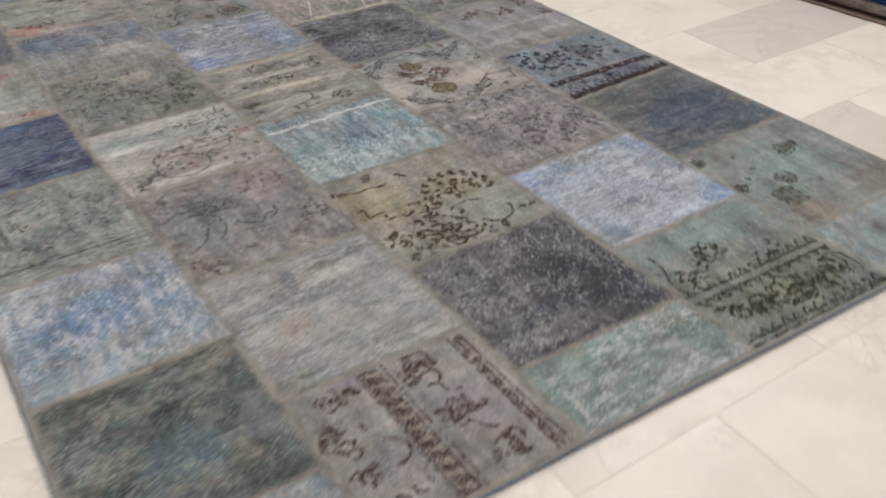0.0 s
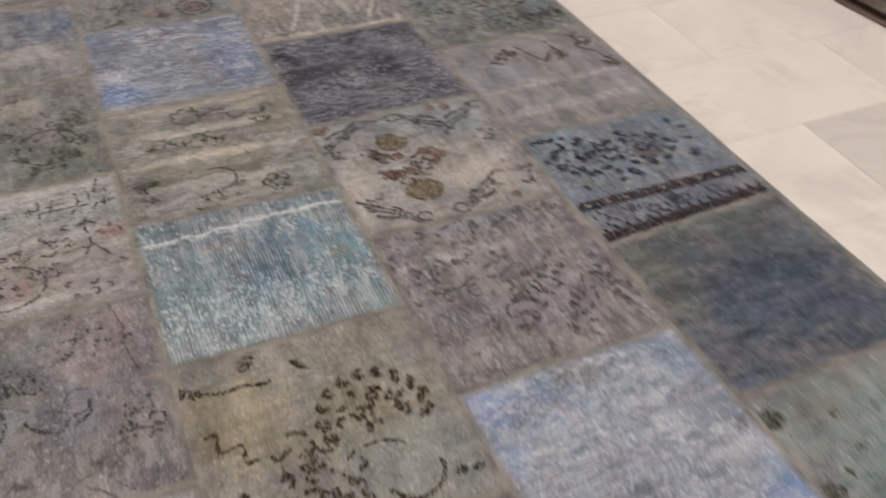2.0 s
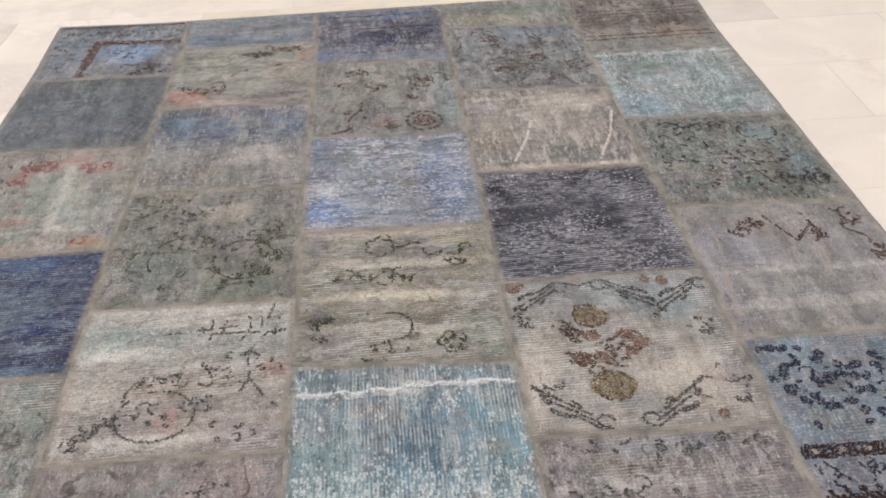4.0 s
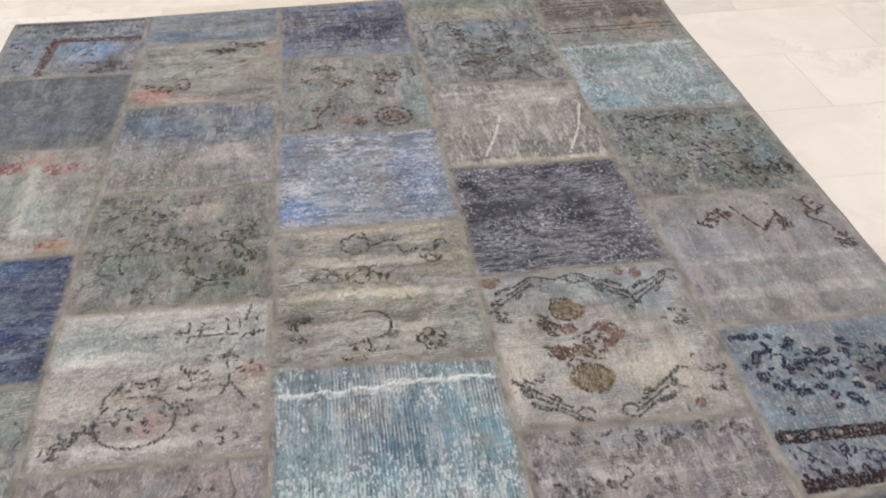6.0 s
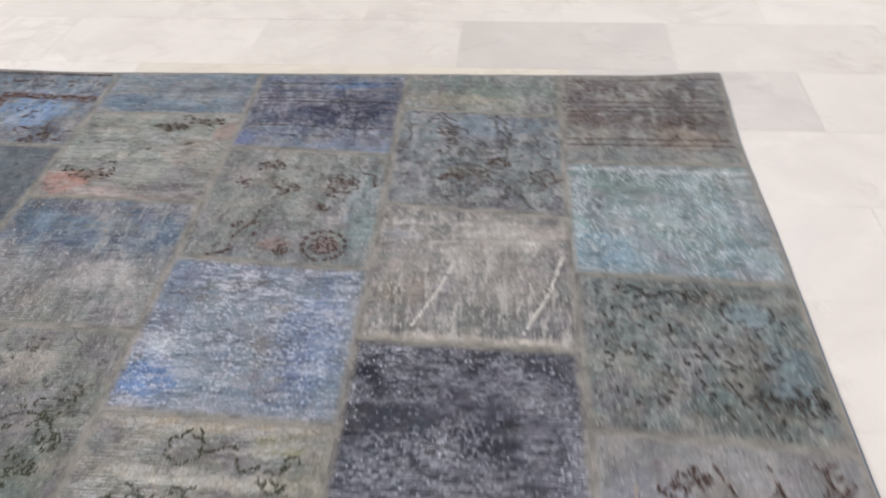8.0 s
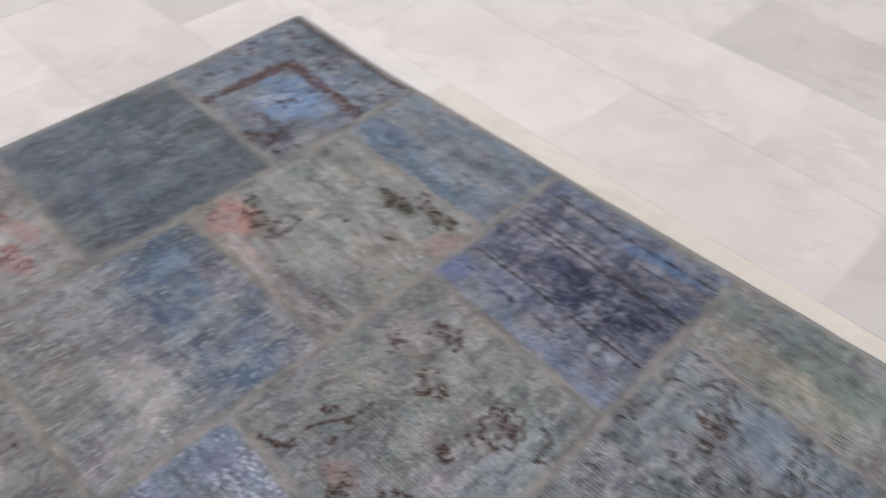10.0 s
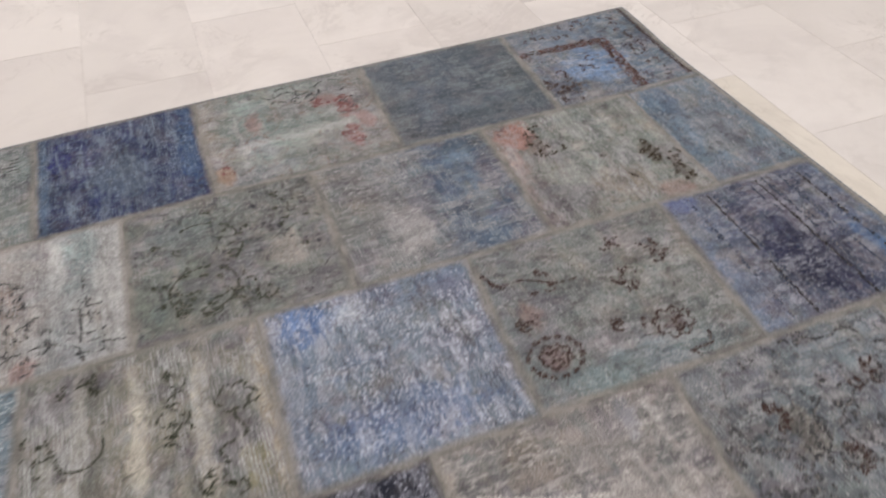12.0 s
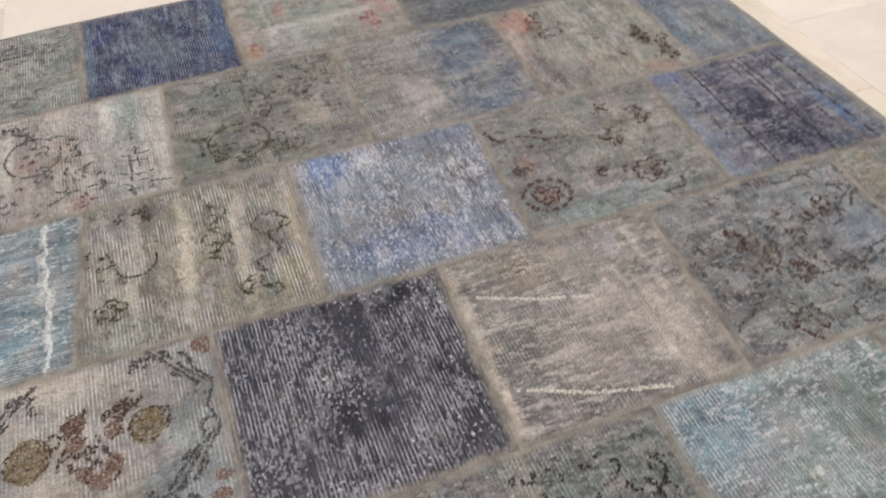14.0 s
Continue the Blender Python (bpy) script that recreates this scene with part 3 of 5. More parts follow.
    ("C", 3): dict(spots=[(0.35, 0.815, 0.4, 0.02, (215, 215, 210), 0.9), (0.75, 0.865, 0.3, 0.02, (215, 215, 210), 0.9), (0.12, 0.4, 0.2, 0.4, (176, 192, 196), 0.35), (0.6, 0.5, 0.2, 0.3, (92, 130, 160), 0.6)], stops=[(0, (150, 172, 178)), (0.3, (120, 154, 170)), (0.7, (100, 142, 164)), (0.84, (118, 142, 158)), (1, (130, 140, 150))], alt=(96, 134, 156), alt_amount=0.5, alt_scale=12.0, fleck=0.3, fleck_dir=1, rib=0.3, rib_dir=0, dark=0.1, light=(205, 212, 210), long=6.0, salt=1.4, pepper=0.5, grain=0.6),
    ("C", 4): dict(spots=[(0.5, 0.23, 0.55, 0.041, (200, 194, 178), 0.6), (0.5, 0.46, 0.55, 0.041, (200, 192, 172), 0.6), (0.5, 0.71, 0.55, 0.045, (204, 194, 172), 0.7), (0.5, 0.96, 0.5, 0.03, (196, 180, 150), 0.7), (0.78, 0.88, 0.14, 0.06, (160, 152, 96), 0.6), (0.9, 0.2, 0.14, 0.14, (134, 150, 138), 0.5)], grain=0.6, stops=[(0, (144, 144, 128)), (0.3, (142, 136, 116)), (0.55, (150, 144, 120)), (0.8, (146, 142, 124)), (1, (164, 154, 130))], alt=(128, 130, 120), scroll=0.35, scroll_scale=15.0, fleck=0.35, fleck_dir=0, dark=0.12, rib=0.85),
    ("C", 5): dict(spots=[(0.07, 0.42, 0.13, 0.035, (200, 201, 204), 0.8), (0.16, 0.36, 0.05, 0.1, (196, 198, 202), 0.5), (0.14, 0.17, 0.14, 0.14, (106, 134, 188), 0.9), (0.55, 0.05, 0.4, 0.05, (176, 178, 184), 0.5), (0.8, 0.5, 0.15, 0.4, (100, 126, 176), 0.5)], stops=[(0, (130, 146, 172)), (0.5, (146, 154, 170)), (1, (130, 142, 164))], alt=(104, 126, 172), alt_amount=0.45, alt_scale=10.0, long=3.5, fleck=0.45, fleck_dir=0, rib=0.3, dark=0.1, light=(195, 198, 208), salt=1.4, pepper=0.5),
    ("C", 6): dict(spots=[(0.75, 0.15, 0.08, 0.06, (140, 96, 90), 0.6), (0.5, 0.15, 0.1, 0.05, (168, 130, 114), 0.5), (0.9, 0.5, 0.1, 0.5, (130, 150, 158), 0.5), (0.76, 0.69, 0.06, 0.05, (108, 84, 78), 0.6), (0.2, 0.75, 0.2, 0.08, (176, 166, 156), 0.5)], stops=[(0, (134, 140, 140)), (0.3, (140, 142, 132)), (1, (144, 142, 132))], alt=(128, 140, 134), scroll=0.4, fleck=0.35, dark=0.15, rib=0.25),
    ("C", 7): dict(spots=[(0.62, 0.5, 0.34, 0.2, (52, 52, 84), 0.95), (0.7, 0.85, 0.25, 0.05, (84, 116, 162), 0.8), (0.05, 0.1, 0.1, 0.12, (92, 110, 172), 0.7), (0.3, 0.6, 0.25, 0.06, (130, 122, 134), 0.6), (0.4, 0.36, 0.3, 0.05, (58, 58, 92), 0.7)], stops=[(0, (124, 138, 168)), (0.25, (116, 122, 146)), (0.55, (80, 86, 118)), (0.8, (100, 106, 132)), (1, (106, 126, 156))], axis=1, alt=(92, 92, 126), alt_amount=0.5, alt_scale=6.0, fleck=0.45, dark=0.1, rib=0.3, light=(170, 170, 178), salt=0.5),
    # column D
    ("D", 0): dict(grain=0.35, spots=[(0.55, 0.25, 0.4, 0.2, (124, 122, 92), 0.65), (0.6, 0.85, 0.4, 0.12, (136, 160, 162), 0.5)], stops=[(0, (124, 138, 128)), (0.5, (132, 138, 118)), (0.8, (126, 148, 146)), (1, (132, 154, 152))], alt=(114, 132, 122), alt_amount=0.4, fleck=0.08, dark=0.05, rib=0.05, grey=0.5),
    ("D", 1): dict(spots=[(0.92, 0.06, 0.14, 0.16, (112, 146, 204), 0.9), (0.05, 0.9, 0.14, 0.12, (120, 140, 196), 0.7), (0.5, 0.4, 0.4, 0.3, (178, 180, 192), 0.45)], stops=[(0, (156, 172, 196)), (1, (152, 166, 186))], alt=(122, 144, 190), alt_amount=0.5, alt_scale=9.0, fleck=0.5, fleck_dir=0, rib=0.55, rib_dir=1, dark=0.08, light=(205, 208, 215), salt=1.0, pepper=0.2, grain=0.5),
    ("D", 2): dict(spots=[(0.5, 0.75, 0.5, 0.03, (205, 200, 190), 0.5), (0.6, 0.3, 0.3, 0.14, (146, 132, 146), 0.6), (0.55, 0.92, 0.3, 0.06, (136, 134, 148), 0.7)], stops=[(0, (150, 140, 134)), (0.4, (146, 136, 138)), (1, (152, 142, 136))], alt=(132, 124, 130), scroll=0.55, scroll_scale=15.0, fleck=0.4, dark=0.3),
    ("D", 3): dict(spots=[(0.6, 0.3, 0.2, 0.1, (196, 186, 172), 0.6), (0.12, 0.45, 0.1, 0.2, (192, 180, 162), 0.6), (0.75, 0.78, 0.2, 0.14, (142, 154, 164), 0.7), (0.5, 0.88, 0.16, 0.1, (150, 158, 164), 0.6)], stops=[(0, (164, 156, 146)), (0.3, (196, 184, 166)), (0.65, (180, 172, 160)), (1, (146, 156, 164))], alt=(138, 148, 154), alt_amount=0.45, alt_scale=5.0, scroll=0.2, scroll_scale=14.0, fleck=0.25, dark=0.05, rib=0.8, grain=0.5, rib_dir=1),
    ("D", 4): dict(spots=[(0.6, 0.2, 0.25, 0.14, (104, 98, 100), 0.4), (0.3, 0.75, 0.2, 0.2, (58, 56, 74), 0.6), (0.7, 0.55, 0.05, 0.05, (34, 30, 36), 0.8), (0.35, 0.3, 0.04, 0.05, (34, 30, 36), 0.8), (0.55, 0.85, 0.04, 0.04, (34, 30, 36), 0.7)], stops=[(0, (64, 66, 84)), (1, (56, 58, 78))], alt=(52, 50, 64), alt_amount=0.6, fleck=0.28, fleck_dir=0, pins=1.0, rib=0.6, rib_dir=1, dark=0.8, light=(166, 166, 176), margin=0.75, salt=1.7, pepper=1.6, dabs=0.3, grain=0.5),
    ("D", 5): dict(spots=[(0.65, 0.22, 0.25, 0.2, (124, 130, 124), 0.6), (0.2, 0.35, 0.16, 0.14, (150, 136, 112), 0.5), (0.52, 0.6, 0.16, 0.16, (196, 186, 176), 0.6), (0.12, 0.75, 0.14, 0.05, (190, 190, 192), 0.6), (0.5, 0.035, 0.5, 0.04, (206, 194, 176), 0.85), (0.65, 0.8, 0.25, 0.14, (206, 196, 184), 0.7), (0.2, 0.7, 0.2, 0.03, (205, 200, 190), 0.7), (0.2, 0.86, 0.2, 0.025, (205, 200, 190), 0.7), (0.25, 0.45, 0.2, 0.05, (136, 130, 120), 0.5), (0.7, 0.4, 0.2, 0.2, (178, 166, 156), 0.5)], stops=[(0, (150, 144, 134)), (0.4, (144, 140, 134)), (0.75, (166, 158, 148)), (1, (164, 156, 144))], alt=(132, 132, 132), alt_amount=0.5, alt_scale=6.0, fleck=0.5, fleck_dir=1, dark=0.2, light=(200, 192, 180), salt=0.6, long=4.0),
    ("D", 6): dict(spots=[(0.6, 0.85, 0.3, 0.14, (124, 138, 160), 0.6), (0.45, 0.35, 0.15, 0.08, (152, 138, 112), 0.5), (0.8, 0.3, 0.15, 0.2, (112, 122, 116), 0.5)], stops=[(0, (128, 130, 132)), (0.5, (128, 134, 142)), (1, (130, 138, 150))], grain=0.7, alt=(116, 122, 132), scroll=0.4, scroll_scale=14.0, fleck=0.35, dark=0.45, dark_color=(0.05, 0.05, 0.05)),
    ("D", 7): dict(spots=[(0.3, 0.3, 0.3, 0.2, (160, 152, 124), 0.6), (0.7, 0.6, 0.25, 0.25, (108, 124, 112), 0.6)], stops=[(0, (146, 146, 128)), (0.5, (122, 136, 124)), (1, (112, 126, 120))], alt=(130, 140, 122), scroll=0.35, fleck=0.35, dark=0.2),
    # column E
    ("E", 0): dict(stops=[(0, (140, 160, 168)), (1, (134, 156, 164))], alt=(160, 172, 176), fleck=0.4, dark=0.1),
    ("E", 1): dict(grain=0.4, spots=[(0.62, 0.68, 0.07, 0.07, (92, 104, 90), 0.8), (0.36, 0.43, 0.07, 0.07, (98, 110, 96), 0.7), (0.22, 0.28, 0.10, 0.10, (88, 100, 86), 0.85), (0.04, 0.49, 0.045, 0.045, (92, 100, 86), 0.7), (0.06, 0.86, 0.05, 0.05, (92, 104, 90), 0.7), (0.85, 0.1, 0.3, 0.16, (132, 124, 116), 0.8), (0.5, 0.55, 0.35, 0.3, (138, 160, 160), 0.6), (0.2, 0.1, 0.14, 0.14, (150, 136, 112), 0.6)], stops=[(0, (136, 132, 124)), (0.2, (138, 140, 130)), (0.5, (138, 154, 150)), (1, (136, 146, 138))], alt=(126, 148, 150), alt_amount=0.5, alt_scale=5.0, fleck=0.12, dark=0.05, rib=0.06, grey=0.42),
    ("E", 2): dict(grain=0.7, spots=[(0.55, 0.4, 0.4, 0.3, (66, 80, 104), 0.75), (0.12, 0.7, 0.16, 0.3, (112, 116, 104), 0.6), (0.6, 0.93, 0.4, 0.08, (108, 116, 108), 0.6)], stops=[(0, (90, 100, 116)), (0.5, (84, 98, 118)), (1, (108, 116, 112))], alt=(70, 82, 106), alt_amount=0.5, alt_scale=14.0, fleck=0.3, fleck_dir=0, dark=0.2, rib=0.08, light=(142, 150, 152), salt=0.5, pepper=0.5),
    ("E", 3): dict(grain=0.6, spots=[(0.60, 0.62, 0.09, 0.08, (88, 76, 78), 0.8), (0.28, 0.67, 0.09, 0.07, (98, 88, 88), 0.7), (0.5, 0.15, 0.5, 0.08, (122, 122, 142), 0.5)], stops=[(0, (108, 122, 144)), (0.35, (120, 134, 154)), (1, (124, 144, 164))], alt=(108, 128, 152), alt_amount=0.4, fleck=0.25, dark=0.1, rib=0.15),
    ("E", 4): dict(grain=0.35, spots=[(0.5, 0.45, 0.5, 0.03, (205, 200, 190), 0.45), (0.2, 0.65, 0.2, 0.18, (150, 150, 162), 0.6), (0.5, 0.2, 0.5, 0.05, (205, 200, 190), 0.4)], stops=[(0, (144, 142, 138)), (0.5, (146, 144, 146)), (1, (148, 144, 138))], alt=(136, 134, 138), fleck=0.2, dark=0.05, rib=0.2, dabs=0.7),
    ("E", 5): dict(spots=[(0.75, 0.75, 0.12, 0.1, (132, 150, 162), 0.7), (0.85, 0.4, 0.12, 0.2, (126, 144, 156), 0.6), (0.12, 0.4, 0.12, 0.06, (156, 154, 140), 0.6)], stops=[(0, (108, 116, 106)), (0.5, (104, 114, 106)), (1, (116, 124, 116))], alt=(124, 138, 142), alt_amount=0.4, alt_scale=6.0, scroll=0.5, scroll_scale=16.0, fleck=0.25, dark=0.5, salt=0.4, pepper=0.6),
    ("E", 6): dict(spots=[(0.5, 0.93, 0.5, 0.03, (208, 210, 206), 0.85), (0.15, 0.2, 0.2, 0.2, (106, 146, 176), 0.6), (0.3, 0.8, 0.3, 0.1, (128, 150, 142), 0.6)], stops=[(0, (118, 146, 162)), (0.5, (132, 158, 164)), (1, (128, 152, 158))], alt=(120, 150, 150), fleck=0.35, rib=0.4, dark=0.08, light=(195, 205, 205), salt=1.3, grey=0.42),
    ("E", 7): dict(spots=[(0.4, 0.45, 0.5, 0.1, (92, 72, 66), 0.75), (0.3, 0.85, 0.5, 0.07, (112, 98, 92), 0.6), (0.7, 0.25, 0.2, 0.14, (150, 128, 104), 0.6)], stops=[(0, (128, 142, 138)), (0.25, (150, 142, 130)), (0.5, (116, 106, 100)), (1, (132, 126, 120))], alt=(126, 128, 124), fleck=0.3, dark=0.35, dark_color=BROWN),
}
patch = {}
for (col, row), look_of in PATCHES.items():
    patch[col, row] = rug_patch(col, row, rug_mat(f"worn_wool_{col}{row}", **look_of))


# ---- worn figures left on the squares ----
def ink_mat(name, color, worn=0.5):
    """Single knots of dyed wool: each one takes its own tone, some are worn pale."""
    g = Graph(name)
    p, tc, rnd = g.coords()
    c = lin(*color)
    each = g.node("ShaderNodeNewGeometry").outputs["Random Per Island"]
    base = g.mix(g.step(each, 1.0 - worn * 0.75, 1.15 - worn * 0.5), scaled(c, 1.1), lin(134, 128, 120))
    base = g.mix(g.math("MULTIPLY", g.noise(p, 60.0, 3.0), 0.7), base, scaled(c, 0.6))
    g.bump(g.noise(p, 350.0, 2.0), 0.6, 0.002)
    return g.finish(base, 0.95, 0.1)


INK = {
    "black": ink_mat("ink_black", (40, 37, 34), 0.3),
    "brown": ink_mat("ink_brown", (60, 46, 41), 0.35),
    "sepia": ink_mat("ink_sepia", (50, 42, 28), 0.25),
    "grey": ink_mat("ink_grey", (60, 60, 60), 0.45),
    "olive": ink_mat("ink_olive", (54, 56, 44), 0.35),
    "slate": ink_mat("ink_slate", (52, 60, 74), 0.45),
    "navy": ink_mat("ink_navy", (34, 40, 56), 0.25),
    "ochre": ink_mat("ink_ochre", (102, 90, 64), 0.6),
    "rust": ink_mat("ink_rust", (98, 76, 66), 0.55),
    "chalk": ink_mat("ink_chalk", (186, 192, 192), 0.3),
    "band": ink_mat("ink_band", (44, 34, 34), 0.12),
    "rose": ink_mat("ink_rose", (110, 70, 66), 0.4),
    "frame": ink_mat("ink_frame", (84, 58, 54), 0.45),
    "pale": ink_mat("ink_pale", (188, 182, 172), 0.5),
    "dust": ink_mat("ink_dust", (142, 132, 122), 0.5),
    "moss": ink_mat("ink_moss", (40, 42, 30), 0.15),
}
irng = random.Random(11)
KNOT = 0.0026


class Figure:
    """Thin tufted strokes drawn on one square, in its own coordinates (0 to 1 across and along)."""

    def __init__(self, col, row):
        i = "ABCDE".index(col)
        self.host, self.i, self.low, self.high = patch[col, row], i, ROWS_AT[col][row], ROWS_AT[col][row + 1]
        self.cells = set()

    def place(self, u, v):
        u, v = min(max(u, 0.02), 0.98), min(max(v, 0.02), 0.98)
        ya = self.low[0] + (self.low[1] - self.low[0]) * u
        yb = self.high[0] + (self.high[1] - self.high[0]) * u
        return bend(SEAM_X[self.i] + 0.4 * u, ya + (yb - ya) * v)

    def knot(self, x, y):
        self.cells.add((round(x / KNOT), round(y / KNOT)))

    def stroke(self, pts, w=0.004, wear=0.5):
        """A line of knots through pts: it thins, swells and breaks off where it is worn."""
        pts = [Vector(self.place(*q)) for q in pts if 0.02 < q[0] < 0.98 and 0.02 < q[1] < 0.98] if len(pts) > 3 else [Vector(self.place(*q)) for q in pts]
        for a, b in zip(pts, pts[1:]):
            d = b - a
            n = max(1, int(d.length / 0.0012))
            if d.length < 1e-6:
                continue
            side = Vector((-d.y, d.x)).normalized()
            for k in range(n):
                q = a.lerp(b, k / n)
                if noise.noise((q.x * 55, q.y * 55, 2.2)) > 0.62 - wear * 0.9:
                    continue
                ww = w * (0.62 + 0.75 * noise.noise((q.x * 70, q.y * 70, 6.0)))
                m = max(1, int(ww / 0.0013))
                for c in range(m + 1):
                    r = q + side * (ww * (c / m - 0.5))
                    self.knot(r.x, r.y)

    def arc(self, cu, cv, r, a0, a1, w=0.004, squash=1.0, grow=0.0, wear=0.35):
        n = 18
        pts = []
        for k in range(n + 1):
            a = radians(a0 + (a1 - a0) * k / n)
            rr = r * (1 + grow * k / n)
            pts.append((cu + math.cos(a) * rr, cv + math.sin(a) * rr * squash))
        self.stroke(pts, w, wear)

    def wavy(self, p, q, amp=0.02, waves=3, w=0.004, wear=0.35):
        n = waves * 8
        du, dv = q[0] - p[0], q[1] - p[1]
        s = math.hypot(du, dv)
        pts = []
        for k in range(n + 1):
            f = k / n
            o = amp * math.sin(f * waves * 2 * math.pi)
            pts.append((p[0] + du * f - dv / s * o, p[1] + dv * f + du / s * o))
        self.stroke(pts, w, wear)

    def leaf(self, cu, cv, length, ang, fat=0.35):
        a = radians(ang)
        du, dv = math.cos(a), math.sin(a)
        f = -0.5
        half = fat * length * irng.uniform(0.35, 0.6)
        while f <= 0.5:
            s = half * math.cos(f * math.pi) ** 0.8 if abs(f) < 0.5 else 0
            o = -s
            while o <= s:
                u, v = cu + du * f * length - dv * o, cv + dv * f * length + du * o
                if 0.02 < u < 0.98 and 0.02 < v < 0.98:
                    self.knot(*self.place(u, v))
                o += 0.003
            f += 0.003 / length

    def petals(self, cu, cv, r, n, a0, a1, length=0.06, lean=0):
        for k in range(n):
            a = a0 + (a1 - a0) * k / max(1, n - 1)
            self.leaf(cu + math.cos(radians(a)) * r, cv + math.sin(radians(a)) * r, length * irng.uniform(0.75, 1.2), a + lean + irng.uniform(-25, 25), 0.5)

    def blossom(self, cu, cv, r, lobes=5, w=0.004, wear=0.3):
        n = lobes * 8
        pts = []
        for k in range(n + 1):
            a = 2 * math.pi * k / n
            rr = r * (0.72 + 0.28 * abs(math.sin(a * lobes / 2)))
            pts.append((cu + math.cos(a) * rr, cv + math.sin(a) * rr))
        self.stroke(pts, w, wear)

    def spray(self, cu, cv, ru, rv, n, size=0.06, w=0.0035):
        """A dense cluster of small curled strokes and leaves."""
        for _ in range(n):
            a, d = irng.uniform(0, 6.283), math.sqrt(irng.random())
            u, v = cu + math.cos(a) * ru * d, cv + math.sin(a) * rv * d
            if irng.random() < 0.35:
                self.leaf(u, v, size * irng.uniform(0.5, 0.9), irng.uniform(0, 180), 0.5)
            else:
                b = irng.uniform(0, 360)
                self.arc(u, v, size * irng.uniform(0.25, 0.6), b, b + irng.uniform(90, 240), w)

    def vine(self, p, q, curls=4, r=0.05, w=0.004):
        """A wavering stem with curls and leaves at its sides."""
        self.wavy(p, q, 0.03, max(1, curls // 2), w)
        for k in range(curls):
            f = (k + 0.5) / curls
            u, v = p[0] + (q[0] - p[0]) * f, p[1] + (q[1] - p[1]) * f
            a = irng.uniform(0, 360)
            self.arc(u + irng.uniform(-r, r), v + irng.uniform(-r, r), r, a, a + 230, w, grow=-0.5)
            self.leaf(u + irng.uniform(-r, r), v + irng.uniform(-r, r), r * 1.1, irng.uniform(0, 360))

    def done(self, ink, label="", lift=0.0):
        verts, faces = [], []
        ox, oy = self.host.location.x, self.host.location.y
        for cx, cy in sorted(self.cells):
            if irng.random() < 0.16:
                continue
            x, y = cx * KNOT + irng.uniform(-0.0004, 0.0004), cy * KNOT + irng.uniform(-0.0004, 0.0004)
            z = TOP + 0.0012 * noise.noise((x * 9, y * 9, 3.3)) + 0.0005 + lift
            h, k = KNOT * irng.uniform(0.42, 0.6), KNOT * irng.uniform(0.42, 0.6)
            n = len(verts)
            verts += [(x - h - ox, y - k - oy, z), (x + h - ox, y - k - oy, z), (x + h - ox, y + k - oy, z), (x - h - ox, y + k - oy, z)]
            faces.append((n, n + 1, n + 2, n + 3))
        if faces:
            tagged(mesh_object("motif", verts, faces, INK[ink], self.host), label, kind="stuff")
        self.cells = set()


# bouquet on the beige square
f = Figure("C", 2)
f.petals(0.68, 0.50, 0.19, 11, -20, 200, 0.06, 60)
f.petals(0.68, 0.50, 0.215, 11, -12, 195, 0.045, 100)
f.spray(0.68, 0.53, 0.13, 0.10, 26, 0.055, 0.0055)
f.spray(0.38, 0.24, 0.19, 0.17, 56, 0.06, 0.006)
f.spray(0.47, 0.08, 0.16, 0.06, 20, 0.06, 0.006)
f.spray(0.10, 0.26, 0.07, 0.08, 14, 0.06, 0.005)
f.spray(0.18, 0.08, 0.12, 0.05, 12, 0.05)
f.arc(0.72, 0.20, 0.11, 200, 370, 0.006, wear=0.15)
f.arc(0.62, 0.30, 0.12, 20, 150, 0.004, 0.6)
f.leaf(0.88, 0.14, 0.05, 0, 0.6)
f.leaf(0.94, 0.13, 0.05, 0, 0.7)
f.leaf(0.69, 0.05, 0.08, 80, 0.6)
f.wavy((0.06, 0.82), (0.36, 0.80), 0.008, 2, 0.006, 0.15)
f.spray(0.05, 0.84, 0.03, 0.03, 5, 0.05)
f.leaf(0.48, 0.84, 0.09, -50, 0.3)
f.spray(0.28, 0.92, 0.08, 0.015, 5, 0.05)
f.wavy((0.06, 0.62), (0.22, 0.46), 0.03, 2, 0.005)
f.wavy((0.22, 0.46), (0.40, 0.42), 0.02, 2, 0.005)
f.wavy((0.34, 0.52), (0.50, 0.40), 0.03, 1, 0.004)
f.done("sepia", "worn dark bouquet figure")

# border square on the near edge, green
f = Figure("D", 0)
for v0, v1 in ((0.47, 0.45), (0.41, 0.39), (0.06, 0.04), (0.02, 0.02)):
    f.stroke([(0.02, v0), (0.97, v1)], 0.005, 0.1)
for k in range(13):
    u = 0.04 + k * 0.073
    f.stroke([(u, 0.40), (u + 0.03, 0.36), (u + 0.05, 0.40)], 0.004, 0.15)
    f.stroke([(u, 0.47), (u + 0.02, 0.51), (u + 0.045, 0.47)], 0.003, 0.3)
    f.stroke([(u, 0.06), (u + 0.03, 0.10), (u + 0.05, 0.06)], 0.004, 0.15)
f.blossom(0.41, 0.70, 0.09, 7)
f.blossom(0.41, 0.70, 0.05, 5)
f.petals(0.41, 0.66, 0.08, 5, 0, 180, 0.05)
f.vine((0.10, 0.60), (0.32, 0.62), 3, 0.05)
f.vine((0.10, 0.25), (0.90, 0.22), 9, 0.07)
f.spray(0.52, 0.23, 0.38, 0.10, 40, 0.07)
f.blossom(0.52, 0.24, 0.11, 6)
f.arc(0.90, 0.24, 0.10, -60, 200, 0.004)
f.spray(0.68, 0.55, 0.10, 0.05, 8, 0.06)
